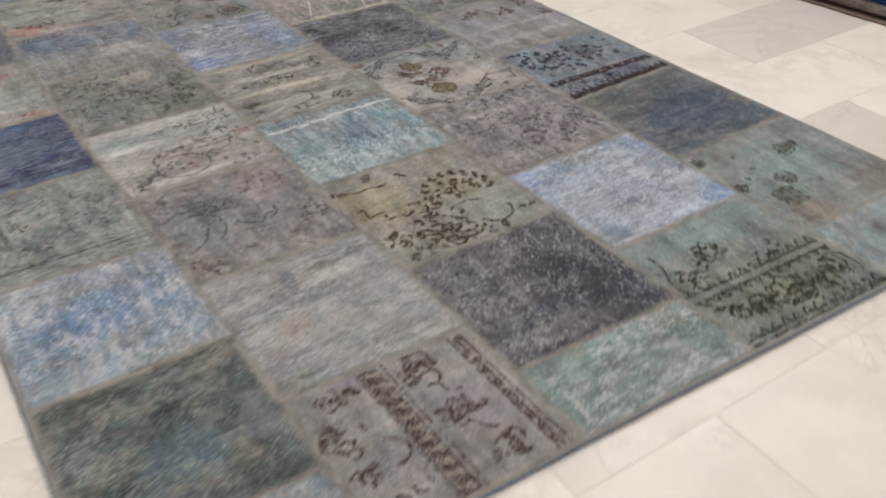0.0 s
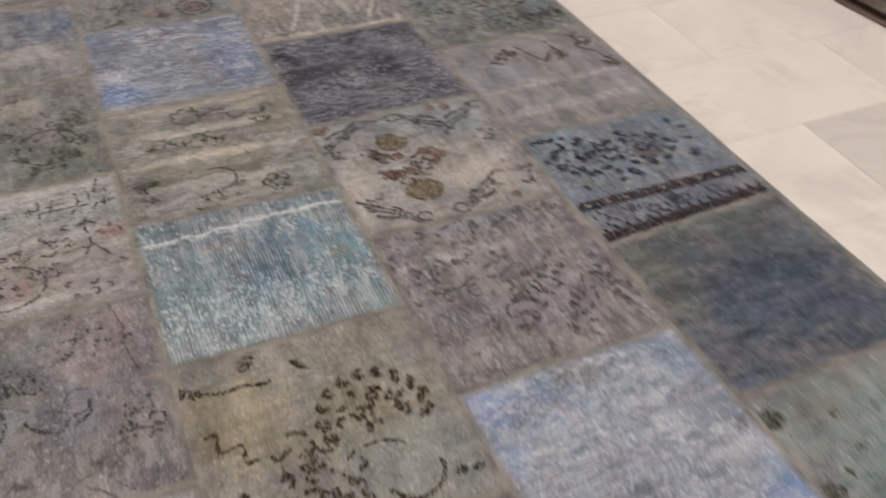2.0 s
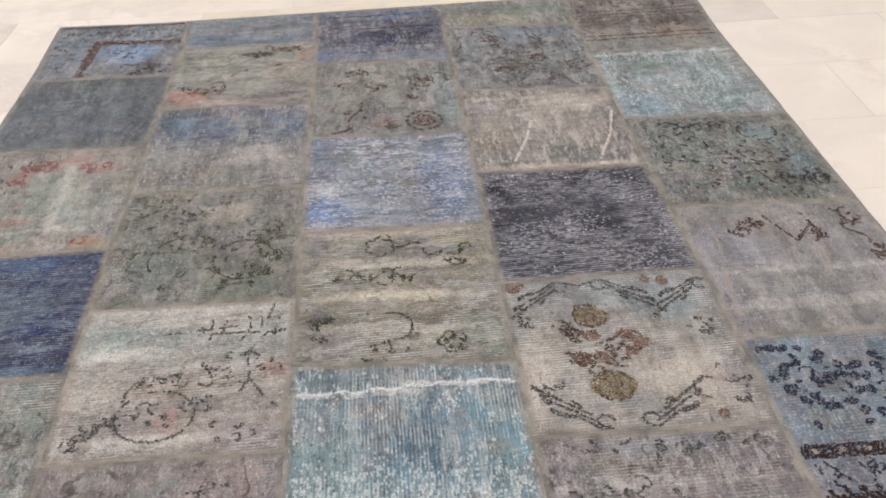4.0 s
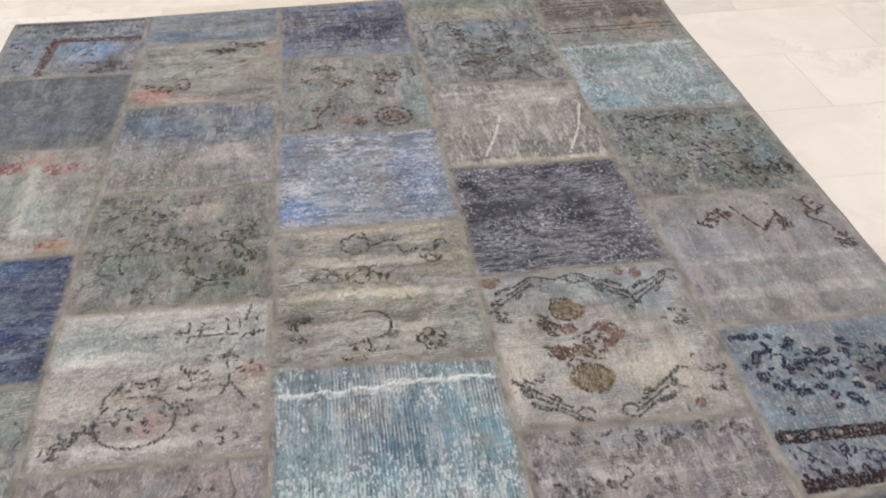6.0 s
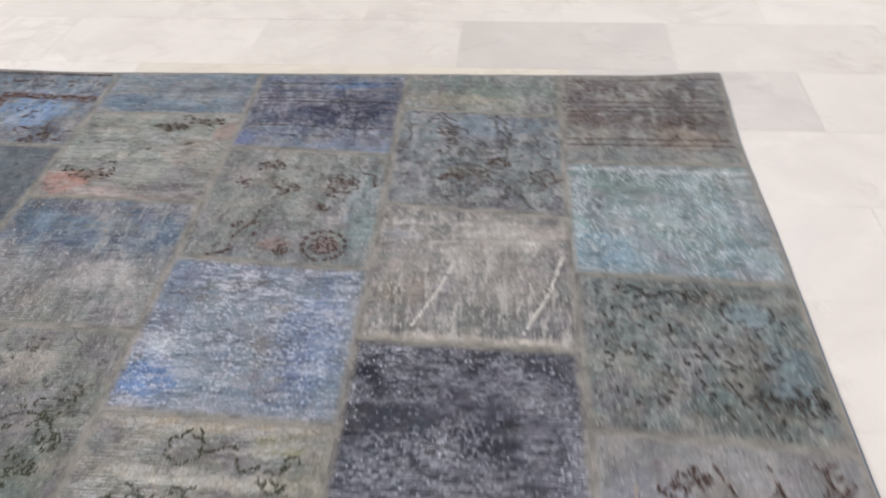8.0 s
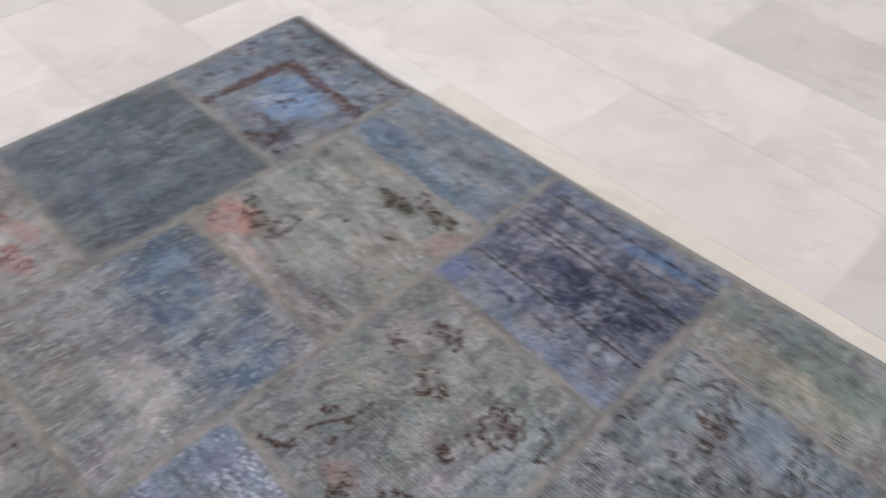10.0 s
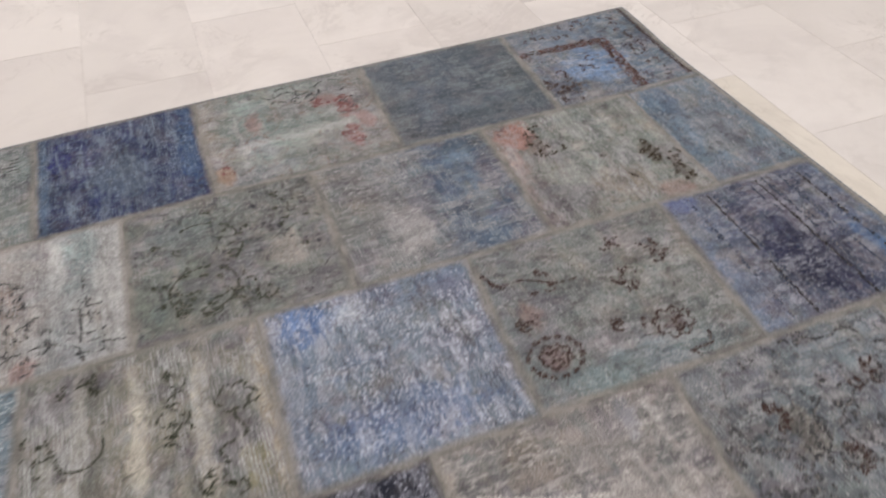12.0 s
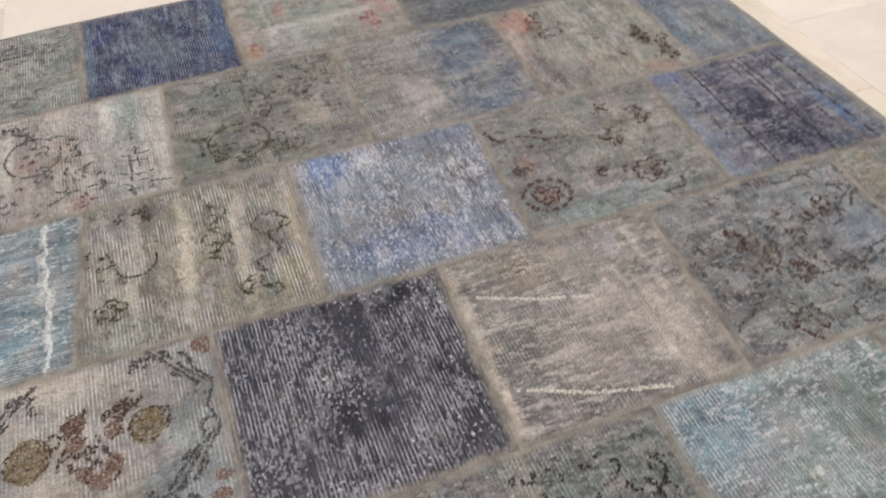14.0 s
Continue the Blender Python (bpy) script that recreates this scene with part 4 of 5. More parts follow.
f.wavy((0.05, 0.5), (0.10, 0.85), 0.02, 1, 0.004)
f.done("moss", "dark outlined border and flowers")

# brown border square on the near edge
f = Figure("B", 0)
for k in range(7):
    f.stroke([(0.405 + k * 0.013, 0.97), (0.42 + k * 0.013, 0.02)], 0.006, 0.05)
for k in range(3):
    f.stroke([(0.87 + k * 0.03, 0.97), (0.885 + k * 0.03, 0.02)], 0.005, 0.1)
for k in range(10):
    f.leaf(0.90, 0.93 - k * 0.095, 0.07, 80 + 20 * (k % 2), 0.5)
f.stroke([(0.385, 0.97), (0.40, 0.02)], 0.003, 0.2)
f.stroke([(0.515, 0.97), (0.53, 0.02)], 0.003, 0.2)
for u, v in ((0.64, 0.86), (0.68, 0.50), (0.72, 0.16)):
    f.spray(u, v, 0.10, 0.10, 14, 0.08, 0.005)
    f.blossom(u, v, 0.06, 5, 0.005)
f.wavy((0.62, 0.72), (0.75, 0.62), 0.03, 1, 0.005)
f.wavy((0.62, 0.38), (0.78, 0.30), 0.03, 1, 0.005)
f.spray(0.22, 0.88, 0.12, 0.05, 14, 0.07, 0.005)
f.spray(0.13, 0.60, 0.09, 0.12, 18, 0.08, 0.005)
f.arc(0.28, 0.42, 0.09, -100, 90, 0.007, wear=0.15)
f.spray(0.12, 0.36, 0.08, 0.08, 10, 0.07, 0.005)
f.arc(0.30, 0.16, 0.05, 0, 300, 0.006, grow=-0.4)
f.spray(0.12, 0.12, 0.08, 0.06, 8, 0.06, 0.005)
f.done("brown", "dark brown border bands and flowers")
f = Figure("B", 0)
for k in range(11):
    v = 0.95 - k * 0.087
    f.stroke([(0.415, v), (0.485, v - 0.045)], 0.005, 0.25)
    f.leaf(0.47, v - 0.015, 0.035, 20, 0.8)
f.done("dust", lift=0.0005)

# navy border square at the side edge
f = Figure("E", 3)
for k in range(5):
    f.stroke([(0.03, 0.335 - k * 0.014), (0.97, 0.285 - k * 0.014)], 0.006, 0.05)
    f.stroke([(0.03, 0.075 - k * 0.012), (0.97, 0.075 - k * 0.012)], 0.006, 0.05)
for k in range(16):
    f.leaf(0.06 + k * 0.06, 0.10, 0.035, 90, 0.7)
f.done("band", "brown striped border bands")
f = Figure("E", 3)
for cu, cv in ((0.60, 0.64), (0.26, 0.68)):
    f.spray(cu, cv, 0.05, 0.05, 8, 0.05)
    for k in range(10):
        a = k * 36 + 10
        f.leaf(cu + 0.155 * math.cos(radians(a)), cv + 0.14 * math.sin(radians(a)), 0.06, a + 70 + irng.uniform(-25, 25), 0.75)
        if k % 2:
            f.arc(cu + 0.09 * math.cos(radians(a)), cv + 0.08 * math.sin(radians(a)), 0.03, a - 120, a + 100, 0.004, wear=0.5)
for k in range(34):
    u, v = irng.uniform(0.04, 0.97), irng.uniform(0.42, 0.95)
    f.leaf(u, v, irng.uniform(0.04, 0.065), irng.uniform(0, 180), 0.75)
for k in range(22):
    u = irng.uniform(0.04, 0.96)
    f.arc(u, irng.uniform(0.13, 0.23), 0.03, irng.uniform(0, 360), irng.uniform(400, 520), 0.003)
f.done("navy", "dark blue flower figures")
f = Figure("E", 3)
for k in range(9):
    f.leaf(0.08 + k * 0.105, 0.305 - k * 0.0055, 0.024, 20, 0.8)
f.done("dust", "pale knots along the brown band", lift=0.0006)

# blossoms on the sea-green square
f = Figure("E", 1)
for u, v, r, n in ((0.62, 0.68, 0.075, 5), (0.36, 0.43, 0.07, 6), (0.22, 0.28, 0.10, 4), (0.04, 0.49, 0.045, 5), (0.05, 0.86, 0.05, 4), (0.72, 0.70, 0.03, 4)):
    f.blossom(u, v, r, n, 0.004, 0.5)
    f.spray(u, v, r * 0.8, r * 0.8, 10, 0.04)
for u, v in ((0.3, 0.8), (0.28, 0.62), (0.16, 0.55), (0.5, 0.3)):
    f.spray(u, v, 0.02, 0.02, 3, 0.035)
f.done("olive", "faded green blossoms")

# thin dark stripes on the violet square
f = Figure("C", 7)
for v, wear in ((0.28, 0.3), (0.60, 0.22), (0.86, 0.5)):
    f.stroke([(0.05, v), (0.35, v + 0.005), (0.97, v + 0.01)], 0.0046, wear)
f.done("black", "thin dark woven stripes")
f = Figure("C", 7)
for v, wear in ((0.16, 0.5), (0.31, 0.5), (0.645, 0.5), (0.75, 0.45)):
    f.stroke([(0.05, v), (0.35, v + 0.005), (0.97, v + 0.01)], 0.0042, wear)
for k in range(22):
    v = irng.uniform(0.1, 0.9)
    u = irng.uniform(0, 0.8)
    f.stroke([(u, v), (u + irng.uniform(0.06, 0.2), v)], 0.003, 0.55)
f.done("slate", "worn slate-blue stripes")

# framed corner square
f = Figure("A", 7)
for k in range(4):
    f.stroke([(0.30 + k * 0.018, 0.02), (0.34 + k * 0.018, 0.68 - k * 0.02), (0.98, 0.63 - k * 0.022)], 0.005, 0.42)
f.done("frame", "reddish brown inner frame")
f = Figure("A", 7)
for k in range(26):
    f.leaf(0.03 + k * 0.037, 0.965, 0.035, 90, 0.9)
    if k < 24:
        f.leaf(0.30 + irng.uniform(0, 0.06), 0.02 + k * 0.028, 0.03, 0, 0.8)
        f.leaf(0.35 + k * 0.027, 0.60 + irng.uniform(0, 0.05), 0.03, 90, 0.8)
f.spray(0.80, 0.14, 0.18, 0.12, 34, 0.06)
f.spray(0.62, 0.42, 0.10, 0.10, 8, 0.06)
f.spray(0.15, 0.5, 0.10, 0.40, 20, 0.05)
f.spray(0.6, 0.84, 0.35, 0.06, 20, 0.05)
f.done("brown", "dark frame stitches and specks")

# medallion square
def acanthus(f, u, v, du, dv):
    """A sweeping leaf scroll of three lines that starts at (u, v) in a small curl and runs out to the side."""
    f.arc(u, v, 0.035, 0, 300, 0.005, wear=0.2)
    for k in range(3):
        pts = []
        for n in range(9):
            a = n / 8
            pts.append((u + du * (0.02 + 0.24 * a - 0.03 * k * a), v - dv * (0.03 * k - 0.02) + dv * (0.05 * math.sin(a * 2.6) + 0.16 * a * a * (1 - 0.25 * k))))
        f.stroke(pts, 0.0045, 0.25)
        f.leaf(pts[-1][0], pts[-1][1], 0.05, 60 if du * dv > 0 else 120, 0.4)
    f.leaf(u + du * 0.10, v + dv * 0.10, 0.06, 50 if du * dv > 0 else 130, 0.35)
    f.leaf(u + du * 0.16, v + dv * 0.04, 0.06, 20 if du * dv > 0 else 160, 0.35)


f = Figure("D", 3)
acanthus(f, 0.28, 0.93, -1, -1)
acanthus(f, 0.47, 0.93, 1, -1)
acanthus(f, 0.31, 0.06, -1, 1)
acanthus(f, 0.50, 0.06, 1, 1)
acanthus(f, 0.95, 0.90, -1, -1)
f.stroke([(0.30, 0.96), (0.37, 0.93), (0.45, 0.96)], 0.004, 0.2)
f.arc(0.78, 0.22, 0.06, 60, 280, 0.004, wear=0.4)
f.arc(0.90, 0.30, 0.06, 120, 330, 0.004, wear=0.4)
f.spray(0.92, 0.20, 0.06, 0.10, 8, 0.05)
f.spray(0.09, 0.72, 0.05, 0.08, 8, 0.05)
f.spray(0.12, 0.25, 0.06, 0.06, 8, 0.05)
f.spray(0.88, 0.62, 0.08, 0.08, 8, 0.05)
f.done("grey", "worn leaf scroll outlines")
f = Figure("D", 3)
for u, v, size, turn in ((0.38, 0.71, 0.14, 80), (0.39, 0.26, 0.16, 95)):
    f.leaf(u, v, size, turn, 1.1)
    f.leaf(u + 0.04, v - 0.02, size * 0.7, turn + 40, 1.0)
f.done("ochre", "ochre flower lobes")
f = Figure("D", 3)
for u, v, size, turn in ((0.36, 0.57, 0.08, 0), (0.29, 0.43, 0.09, 60), (0.38, 0.43, 0.07, 150), (0.51, 0.57, 0.07, 90), (0.57, 0.52, 0.08, 30), (0.52, 0.46, 0.06, 120), (0.78, 0.93, 0.06, 0), (0.70, 0.95, 0.05, 0), (0.80, 0.07, 0.05, 30), (0.06, 0.96, 0.10, 0)):
    f.leaf(u, v, size, turn, 1.1)
f.done("rust", "rust brown blossoms")
f = Figure("D", 3)
f.spray(0.26, 0.62, 0.05, 0.07, 16, 0.05, 0.005)
f.spray(0.38, 0.49, 0.17, 0.13, 34, 0.045, 0.004)
f.spray(0.38, 0.71, 0.07, 0.07, 8, 0.04, 0.0035)
f.spray(0.39, 0.26, 0.08, 0.08, 8, 0.04, 0.0035)
f.arc(0.38, 0.71, 0.075, 0, 360, 0.0035, wear=0.4)
f.arc(0.39, 0.26, 0.085, 0, 360, 0.0035, wear=0.4)
f.arc(0.38, 0.70, 0.025, 0, 360, 0.003, wear=0.2)
f.arc(0.40, 0.27, 0.025, 0, 360, 0.004, wear=0.1)
f.blossom(0.34, 0.35, 0.035, 5, 0.004, 0.2)
f.spray(0.53, 0.51, 0.06, 0.07, 10, 0.04, 0.004)
f.spray(0.29, 0.43, 0.05, 0.04, 6, 0.04, 0.004)
f.done("brown", "dark brown rosette outlines")

# the bare line across the sky-blue square
f = Figure("C", 3)
f.wavy((0.02, 0.815), (0.34, 0.83), 0.006, 2, 0.005, 0.3)
f.wavy((0.34, 0.835), (0.62, 0.86), 0.008, 2, 0.006, 0.25)
f.wavy((0.62, 0.865), (0.98, 0.885), 0.006, 2, 0.0045, 0.3)
f.done("chalk", "white line of bare warp threads")

# loose pale strokes
f = Figure("D", 5)
f.stroke([(0.42, 0.58), (0.345, 0.34), (0.24, 0.10)], 0.006, 0.45)
f.stroke([(0.95, 0.66), (0.87, 0.36), (0.75, 0.09)], 0.006, 0.4)
f.done("pale", "bare pale scuffs")
f = Figure("E", 4)
f.stroke([(0.16, 0.76), (0.14, 0.55)], 0.005, 0.35)
f.stroke([(0.66, 0.60), (0.60, 0.38)], 0.005, 0.35)
f.stroke([(0.10, 0.45), (0.07, 0.10)], 0.005, 0.4)
f.done("dust", "faint pale scuffs")
f = Figure("E", 4)
for u, v in ((0.30, 0.78), (0.39, 0.81), (0.88, 0.84), (0.93, 0.55)):
    f.spray(u, v, 0.05, 0.06, 8, 0.06, 0.005)
f.stroke([(0.46, 0.88), (0.56, 0.66), (0.68, 0.80)], 0.006, 0.15)
f.stroke([(0.66, 0.90), (0.70, 0.70)], 0.005, 0.15)
f.spray(0.62, 0.72, 0.10, 0.04, 8, 0.06)
f.wavy((0.82, 0.92), (0.92, 0.50), 0.03, 2, 0.005)
f.done("brown", "faded brown flower sprigs")

# pink flowers by the side edge
f = Figure("A", 5)
f.arc(0.16, 0.78, 0.09, 20, 250, 0.004, wear=0.45)
f.arc(0.13, 0.52, 0.07, 80, 300, 0.004, wear=0.45)
f.wavy((0.12, 0.30), (0.16, 0.66), 0.03, 2, 0.0035, 0.55)
f.spray(0.20, 0.62, 0.08, 0.20, 16, 0.05, 0.004)
f.spray(0.36, 0.86, 0.10, 0.06, 8, 0.04, 0.0035)
f.done("grey", "thin dark leaf outlines")
f = Figure("A", 5)
f.spray(0.40, 0.82, 0.10, 0.06, 14, 0.05)
f.spray(0.75, 0.80, 0.10, 0.05, 10, 0.05)
f.spray(0.32, 0.70, 0.06, 0.06, 8, 0.05)
f.spray(0.84, 0.09, 0.06, 0.03, 6, 0.04)
f.done("rose", "faded rose flowers")

# rose and dark leaf clumps
f = Figure("B", 6)
f.spray(0.58, 0.82, 0.10, 0.05, 18, 0.05, 0.005)
f.spray(0.80, 0.90, 0.12, 0.04, 14, 0.05, 0.005)
f.spray(0.66, 0.94, 0.06, 0.03, 6, 0.04, 0.004)
f.spray(0.27, 0.24, 0.14, 0.05, 14, 0.045, 0.004)
f.spray(0.36, 0.30, 0.05, 0.10, 8, 0.04, 0.0035)
f.spray(0.12, 0.30, 0.06, 0.04, 6, 0.04, 0.004)
f.leaf(0.74, 0.62, 0.06, 20)
f.leaf(0.52, 0.55, 0.05, 70)
f.done("sepia", "dark brown leaf clumps")

# rosettes on the grey-green square
f = Figure("C", 6)
f.blossom(0.76, 0.69, 0.09, 8, 0.004, 0.2)
f.spray(0.76, 0.69, 0.06, 0.05, 12, 0.045)
f.stroke([(0.86, 0.80), (0.93, 0.78), (0.93, 0.68), (0.97, 0.71)], 0.006, 0.1)
f.stroke([(0.68, 0.58), (0.74, 0.56)], 0.006, 0.1)
f.petals(0.74, 0.16, 0.11, 14, 0, 335, 0.04, 90)
f.blossom(0.74, 0.16, 0.07, 8, 0.004, 0.3)
f.spray(0.74, 0.16, 0.04, 0.04, 8, 0.04)
f.stroke([(0.16, 0.03), (0.24, 0.06), (0.28, 0.10)], 0.010, 0.0)
f.spray(0.53, 0.13, 0.06, 0.05, 9, 0.05)
f.spray(0.68, 0.46, 0.04, 0.03, 6, 0.045, 0.005)
f.spray(0.44, 0.62, 0.07, 0.07, 12, 0.055)
f.spray(0.20, 0.66, 0.06, 0.06, 8, 0.05)
f.spray(0.30, 0.82, 0.08, 0.06, 12, 0.05, 0.005)
f.spray(0.30, 0.30, 0.12, 0.12, 8, 0.05)
f.wavy((0.26, 0.10), (0.34, 0.42), 0.02, 1, 0.003)
f.done("brown", "worn rosettes and leaf figures")

# ring and twigs
f = Figure("B", 3)
f.arc(0.43, 0.24, 0.17, 170, 375, 0.0042, 0.85, wear=0.1)
f.arc(0.40, 0.36, 0.12, 60, 190, 0.005)
f.stroke([(0.80, 0.62), (0.82, 0.45), (0.76, 0.30)], 0.0036, 0.5)
f.stroke([(0.82, 0.45), (0.90, 0.32), (0.96, 0.26)], 0.0036, 0.5)
f.stroke([(0.80, 0.62), (0.88, 0.76), (0.97, 0.78)], 0.0036, 0.6)
f.stroke([(0.78, 0.95), (0.80, 0.80), (0.76, 0.70)], 0.0036, 0.6)
f.stroke([(0.90, 0.97), (0.88, 0.86)], 0.0042, 0.3)
f.stroke([(0.40, 0.78), (0.62, 0.80), (0.74, 0.82)], 0.0036, 0.6)
f.vine((0.30, 0.24), (0.06, 0.10), 5, 0.04)
f.spray(0.45, 0.26, 0.12, 0.10, 10, 0.05)
f.spray(0.62, 0.36, 0.05, 0.10, 8, 0.04)
f.spray(0.70, 0.14, 0.2, 0.06, 8, 0.04)
for u in (0.56, 0.62, 0.68, 0.84, 0.93):
    f.stroke([(u, irng.uniform(0.86, 0.96)), (u + irng.uniform(-0.03, 0.03), irng.uniform(0.70, 0.80))], 0.004, 0.45)
f.stroke([(0.56, 0.76), (0.74, 0.77), (0.96, 0.76)], 0.0036, 0.5)
f.spray(0.78, 0.52, 0.18, 0.10, 16, 0.045, 0.0035)
f.spray(0.42, 0.46, 0.12, 0.05, 12, 0.04, 0.0035)
f.arc(0.43, 0.26, 0.16, 20, 170, 0.0036, 0.85, wear=0.45)
f.done("grey", "dark ring and twig outlines")

f = Figure("B", 2)
f.arc(0.22, 0.48, 0.16, -60, 100, 0.004)
f.arc(0.58, 0.52, 0.14, 190, 330, 0.005)
f.stroke([(0.10, 0.28), (0.22, 0.36), (0.30, 0.52)], 0.0036, 0.2)
f.wavy((0.60, 0.38), (0.70, 0.50), 0.02, 1, 0.005)
f.arc(0.90, 0.38, 0.09, 150, 300, 0.004)
f.spray(0.88, 0.30, 0.08, 0.12, 12, 0.05)
f.spray(0.12, 0.12, 0.10, 0.08, 12, 0.05)
f.arc(0.40, 0.86, 0.12, 180, 300, 0.004)
f.spray(0.66, 0.78, 0.24, 0.12, 14, 0.04)
f.vine((0.20, 0.70), (0.50, 0.62), 4, 0.06, 0.0035)
f.done("grey", "dark curled stems")

f = Figure("B", 4)
f.arc(0.72, 0.34, 0.16, 60, 330, 0.004, wear=0.25)
f.arc(0.42, 0.36, 0.20, 20, 200, 0.003, wear=0.4)
f.vine((0.86, 0.20), (0.86, 0.62), 5, 0.05)
f.spray(0.5, 0.35, 0.40, 0.28, 40, 0.05)
f.spray(0.3, 0.85, 0.3, 0.1, 14, 0.05)
f.done("olive", "dark curled leaf figures")

f = Figure("C", 4)
f.arc(0.46, 0.24, 0.09, -90, 120, 0.004)
f.spray(0.12, 0.22, 0.08, 0.12, 14, 0.06, 0.005)
f.blossom(0.73, 0.13, 0.07, 5)
f.spray(0.73, 0.13, 0.06, 0.05, 8, 0.05)
f.wavy((0.40, 0.92), (0.72, 0.78), 0.04, 2, 0.004)
f.vine((0.20, 0.60), (0.60, 0.62), 5, 0.05, 0.003)
f.spray(0.80, 0.76, 0.08, 0.08, 10, 0.06)
f.spray(0.40, 0.10, 0.12, 0.06, 10, 0.05)
f.blossom(0.42, 0.84, 0.08, 6)
f.done("olive", "thin dark flower outlines")

# branching scrolls
f = Figure("D", 6)
for _ in range(22):
    u, v, a = irng.uniform(0.08, 0.9), irng.uniform(0.08, 0.92), irng.uniform(0, 360)
    pts = [(u, v)]
    for k in range(8):
        a += irng.uniform(-42, 42)
        u, v = u + 0.035 * math.cos(radians(a)), v + 0.035 * math.sin(radians(a))
        pts.append((u, v))
    f.stroke(pts, 0.0042, 0.25)
    f.petals(u, v, 0.035, 3, a - 80, a + 80, 0.04)
f.spray(0.5, 0.5, 0.46, 0.46, 44, 0.04, 0.003)
f.done("grey", "dark branching leaf scrolls")
f = Figure("D", 6)
f.petals(0.62, 0.44, 0.05, 7, 0, 180, 0.05)
f.petals(0.36, 0.26, 0.05, 7, 0, 180, 0.05)
f.spray(0.88, 0.32, 0.08, 0.10, 14, 0.05, 0.004)
f.spray(0.30, 0.70, 0.10, 0.08, 10, 0.05, 0.004)
f.done("brown", "brown leaf fans")

f = Figure("E", 5)
f.stroke([(0.38, 0.60), (0.46, 0.38), (0.62, 0.05)], 0.0035, 0.55)
f.stroke([(0.48, 0.58), (0.58, 0.35), (0.72, 0.05)], 0.0035, 0.6)
f.vine((0.20, 0.90), (0.60, 0.86), 5, 0.05)
f.arc(0.75, 0.78, 0.11, 120, 380, 0.005)
f.arc(0.70, 0.55, 0.14, 180, 350, 0.005)
f.vine((0.70, 0.25), (0.97, 0.25), 5, 0.05)
f.spray(0.25, 0.45, 0.2, 0.35, 30, 0.05)
f.spray(0.7, 0.4, 0.26, 0.3, 30, 0.05)
f.done("black", "dark branching outlines")

f = Figure("D", 2)
f.spray(0.65, 0.32, 0.30, 0.22, 46, 0.07, 0.004)
f.spray(0.30, 0.62, 0.25, 0.14, 18, 0.06)
f.spray(0.5, 0.92, 0.45, 0.06, 22, 0.06)
f.wavy((0.10, 0.55), (0.90, 0.60), 0.02, 4, 0.003, 0.5)
f.done("grey", "dark hooked sprigs")

f = Figure("E", 7)
for v in (0.18, 0.24, 0.55, 0.6, 0.66, 0.92):
    f.stroke([(0.02, v), (0.98, v + 0.01)], 0.006, 0.35)
f.spray(0.5, 0.78, 0.45, 0.08, 26, 0.05)
f.spray(0.75, 0.35, 0.2, 0.12, 12, 0.05)
f.done("brown", "brown border stripes")

f = Figure("A", 3)
for k in range(5):
    u = 0.16 + 0.035 * k
    f.stroke([(u, 0.92), (u + irng.uniform(-0.03, 0.03), 0.35)], 0.004, 0.45)
f.spray(0.3, 0.5, 0.25, 0.35, 30, 0.05)
f.stroke([(0.05, 0.14), (0.9, 0.17)], 0.004, 0.4)
f.spray(0.75, 0.55, 0.2, 0.3, 12, 0.04)
f.done("grey", "dark smudged figures")


# ---- the pile of folded rugs ----
PILE = pose(2.757, 1.381, 0, 0, 0, 4.8)


def folded_rug(name, label, length, depth, z0, thick, setback, material, shift=0.0, seed=0.0, pile_tex=0.004):
    """A folded carpet seen on its rounded fold: front edge bulges, back is square."""
    ny, prof = 90, 14
    verts, faces = [], []
    for j in range(ny + 1):
        y = -length / 2 + length * j / ny + shift
        sag = 0.006 * noise.noise((y * 2.2, seed, 0.0)) + 0.003 * noise.noise((y * 9, seed, 4.0))
        ring = []
        for k in range(prof + 1):
            a = -math.pi / 2 + math.pi * k / prof
            x = setback + thick / 2 - math.cos(a) * thick / 2 * 0.9 + sag
            z = z0 + thick / 2 + math.sin(a) * thick / 2
            lump = pile_tex * noise.noise((y * 30, k * 0.7, seed + 2.0))
            ring.append((x - lump * math.cos(a), y, max(z, z0) - 0.002 * abs(noise.noise((y * 4, seed, 9.0))) * (k > prof / 2)))
        for k in range(1, 9):
            xx = setback + thick / 2 + depth * k / 8
            ring.append((xx, y, z0 + thick - 0.001 + 0.003 * noise.noise((xx * 3, y * 3, seed))))
        ring.append((setback + thick / 2 + depth, y, z0))
        base = len(verts)
        verts += ring
        if j:
            m = len(ring)
            faces += [(base - m + k, base + k, base + (k + 1) % m, base - m + (k + 1) % m) for k in range(m)]
    m = prof + 10
    faces.append(tuple(range(m)))
    faces.append(tuple(reversed(range(len(verts) - m, len(verts)))))
    ob = mesh_object(name, verts, faces, material, None, None, True)
    ob.matrix_world = PILE
    return tagged(ob, label, "rug", group="pile of folded rugs")


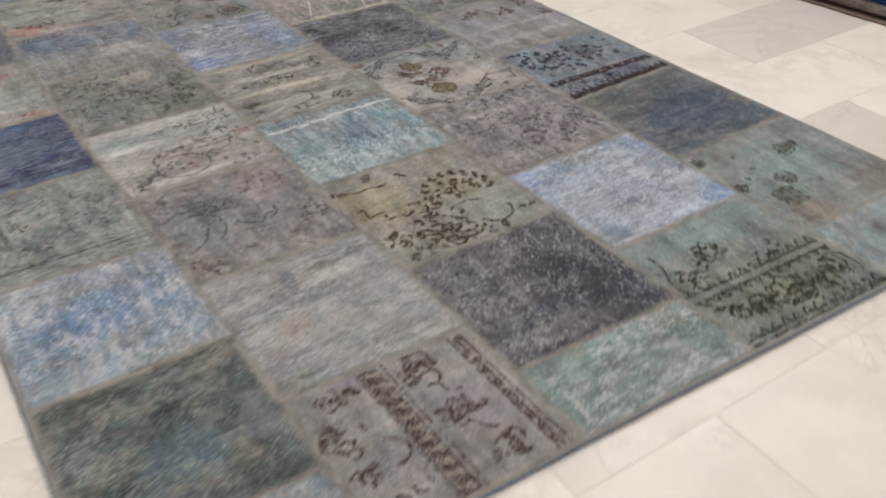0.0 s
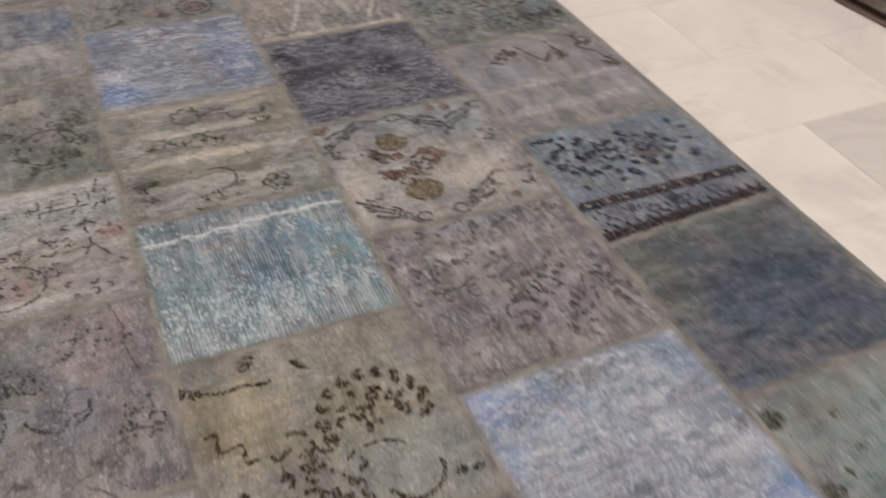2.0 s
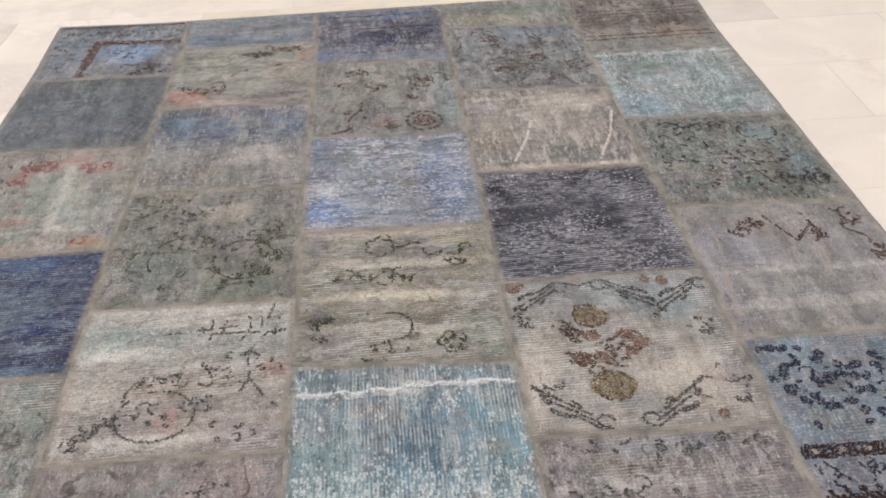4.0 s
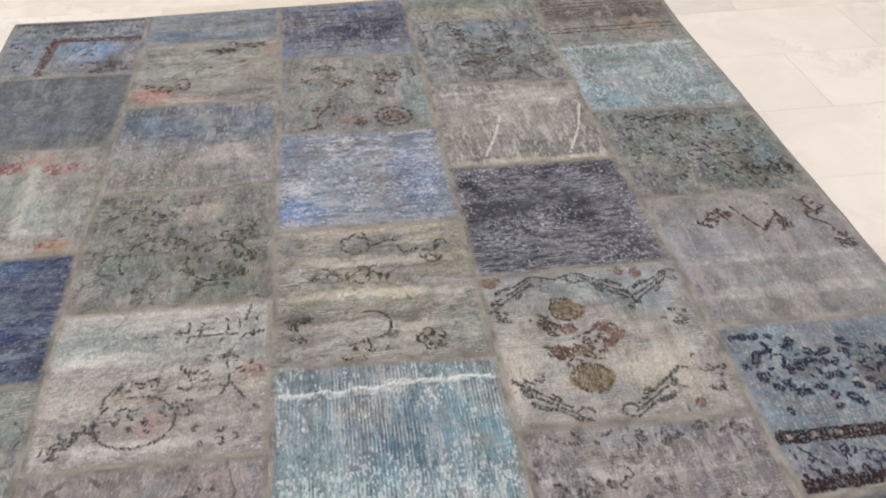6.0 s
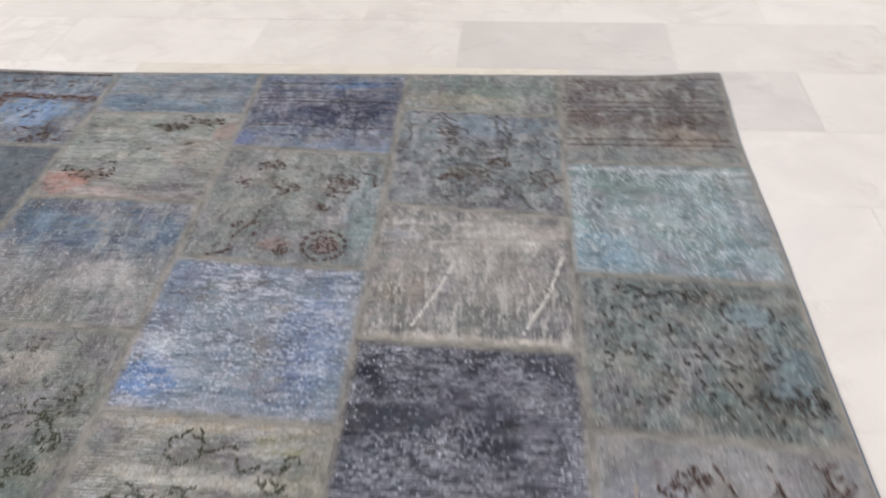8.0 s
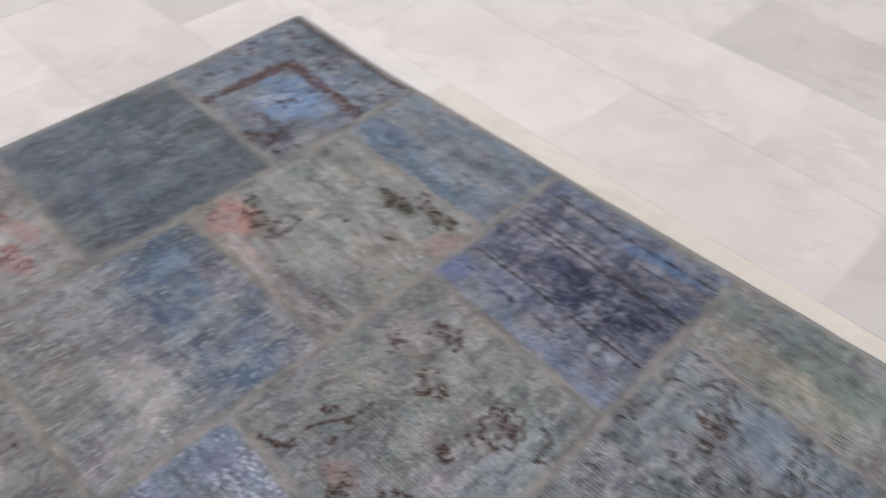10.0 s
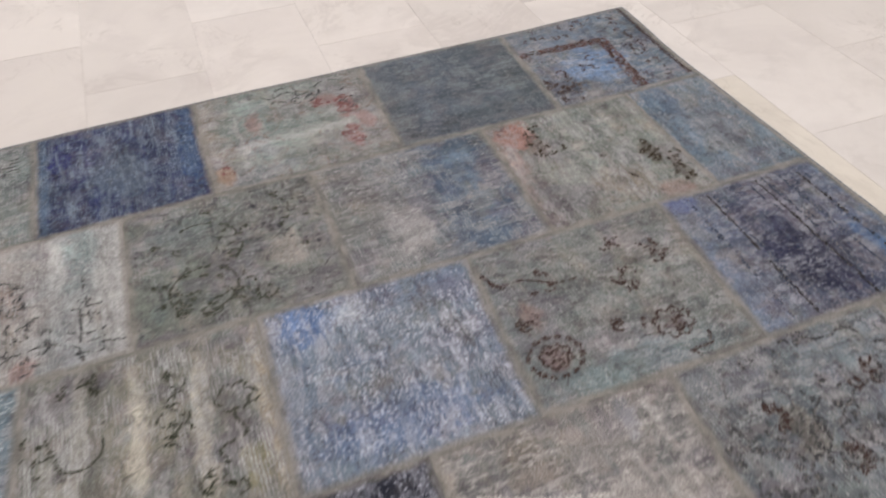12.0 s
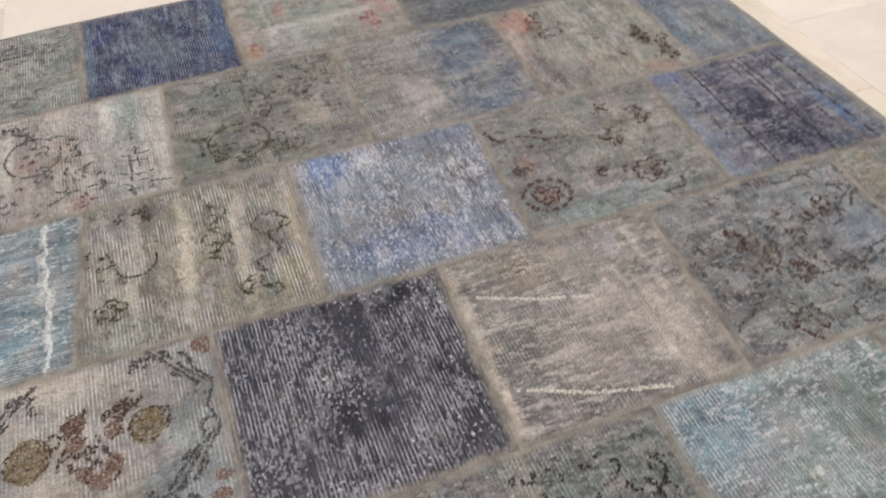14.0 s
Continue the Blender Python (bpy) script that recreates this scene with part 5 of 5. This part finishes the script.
folded_rug("folded_rug", "thin beige flatwoven rug lying lowest in the pile", 2.3, 1.25, 0.0, 0.008, 0.0, cloth_mat("pile_beige", (128, 110, 98), 0.3), seed=1)
folded_rug("folded_rug", "thin dark brown rug folded in the pile", 2.3, 1.25, 0.008, 0.010, 0.022, cloth_mat("pile_dark", (64, 48, 44), 0.4), seed=2)
folded_rug("folded_rug", "mottled brown and grey patterned rug folded in the pile", 2.3, 1.22, 0.018, 0.036, 0.014, rug_mat("pile_brown", stops=[(0, (128, 104, 92))], alt=(140, 134, 118), alt_amount=0.8, alt_scale=14.0, fleck=0.3, dark=0.3, margin=0.0, grey=0.1), seed=3)
folded_rug("folded_rug", "deep blue wool rug folded in the pile", 2.3, 1.2, 0.054, 0.034, 0.02, cloth_mat("pile_blue", (36, 62, 112), 0.45), seed=4)
folded_rug("folded_rug", "crimson red wool rug with pink bloom folded in pile", 2.3, 1.18, 0.088, 0.056, 0.03, rug_mat("pile_red", dabs=0.05, pins=0.05, stops=[(0, (158, 30, 68))], alt=(176, 56, 92), alt_amount=0.6, alt_scale=18.0, fleck=0.1, dark=0.25, rib=0.0, margin=0.0, grey=0.0, light=(205, 110, 130)), seed=5)
folded_rug("folded_rug", "plain taupe grey rug on top of the pile", 2.32, 1.16, 0.144, 0.026, 0.055, cloth_mat("pile_grey", (110, 104, 100), 0.15, 8.0), seed=6, pile_tex=0.001)

# ---- marble floor tiles ----
STONE = {"cream": marble_mat("marble_cream", 1.0), "grey": marble_mat("marble_grey", 0.88, 0.95), "pale": marble_mat("marble_pale", 1.03), "straw": marble_mat("marble_straw", 1.0, 1.15, 0.06)}
TILE_L, TILE_W, TURN = 0.606, 0.309, math.atan(-0.0215)
tile_mesh = {}
for kind, stone in STONE.items():
    bm = box_bm(-TILE_L / 2 + 0.0005, TILE_L / 2 - 0.0005, -TILE_W / 2 + 0.0005, TILE_W / 2 - 0.0005, -0.011, 0.0, 0.0004)
    me = bpy.data.meshes.new("tile")
    bm.to_mesh(me)
    bm.free()
    me.materials.append(stone)
    tile_mesh[kind] = me
GREY_AT = ((-1, 3), (5, 2), (6, 2), (8, 2), (5, -2), (4, -2), (6, -2), (9, 1), (2, 4), (-3, 2))
rng = random.Random(5)
floor_ob = bpy.data.objects["floor"]
for k in range(-15, 18):
    y = 1.3445 + k * TILE_W
    off = 0.416 if k % 2 else 0.113
    for i in range(-6, 8):
        x = off + TILE_L * (i + 0.5)
        if not (X0 + 0.4 < x < X1 - 0.4 and Y0 + 0.3 < y < Y1 - 0.3):
            continue
        r = rng.random()
        kind = "straw" if (k, i) in ((5, 0), (5, 1)) else "grey" if (k, i) in GREY_AT or r > 0.93 else "pale" if r < 0.3 else "cream"
        ob = new("tile", tile_mesh[kind])
        ob.parent = floor_ob
        ob.location = (x, y - 0.0215 * (x + 0.12), rng.uniform(-0.0002, 0.0))
        ob.rotation_euler = (0, 0, TURN)
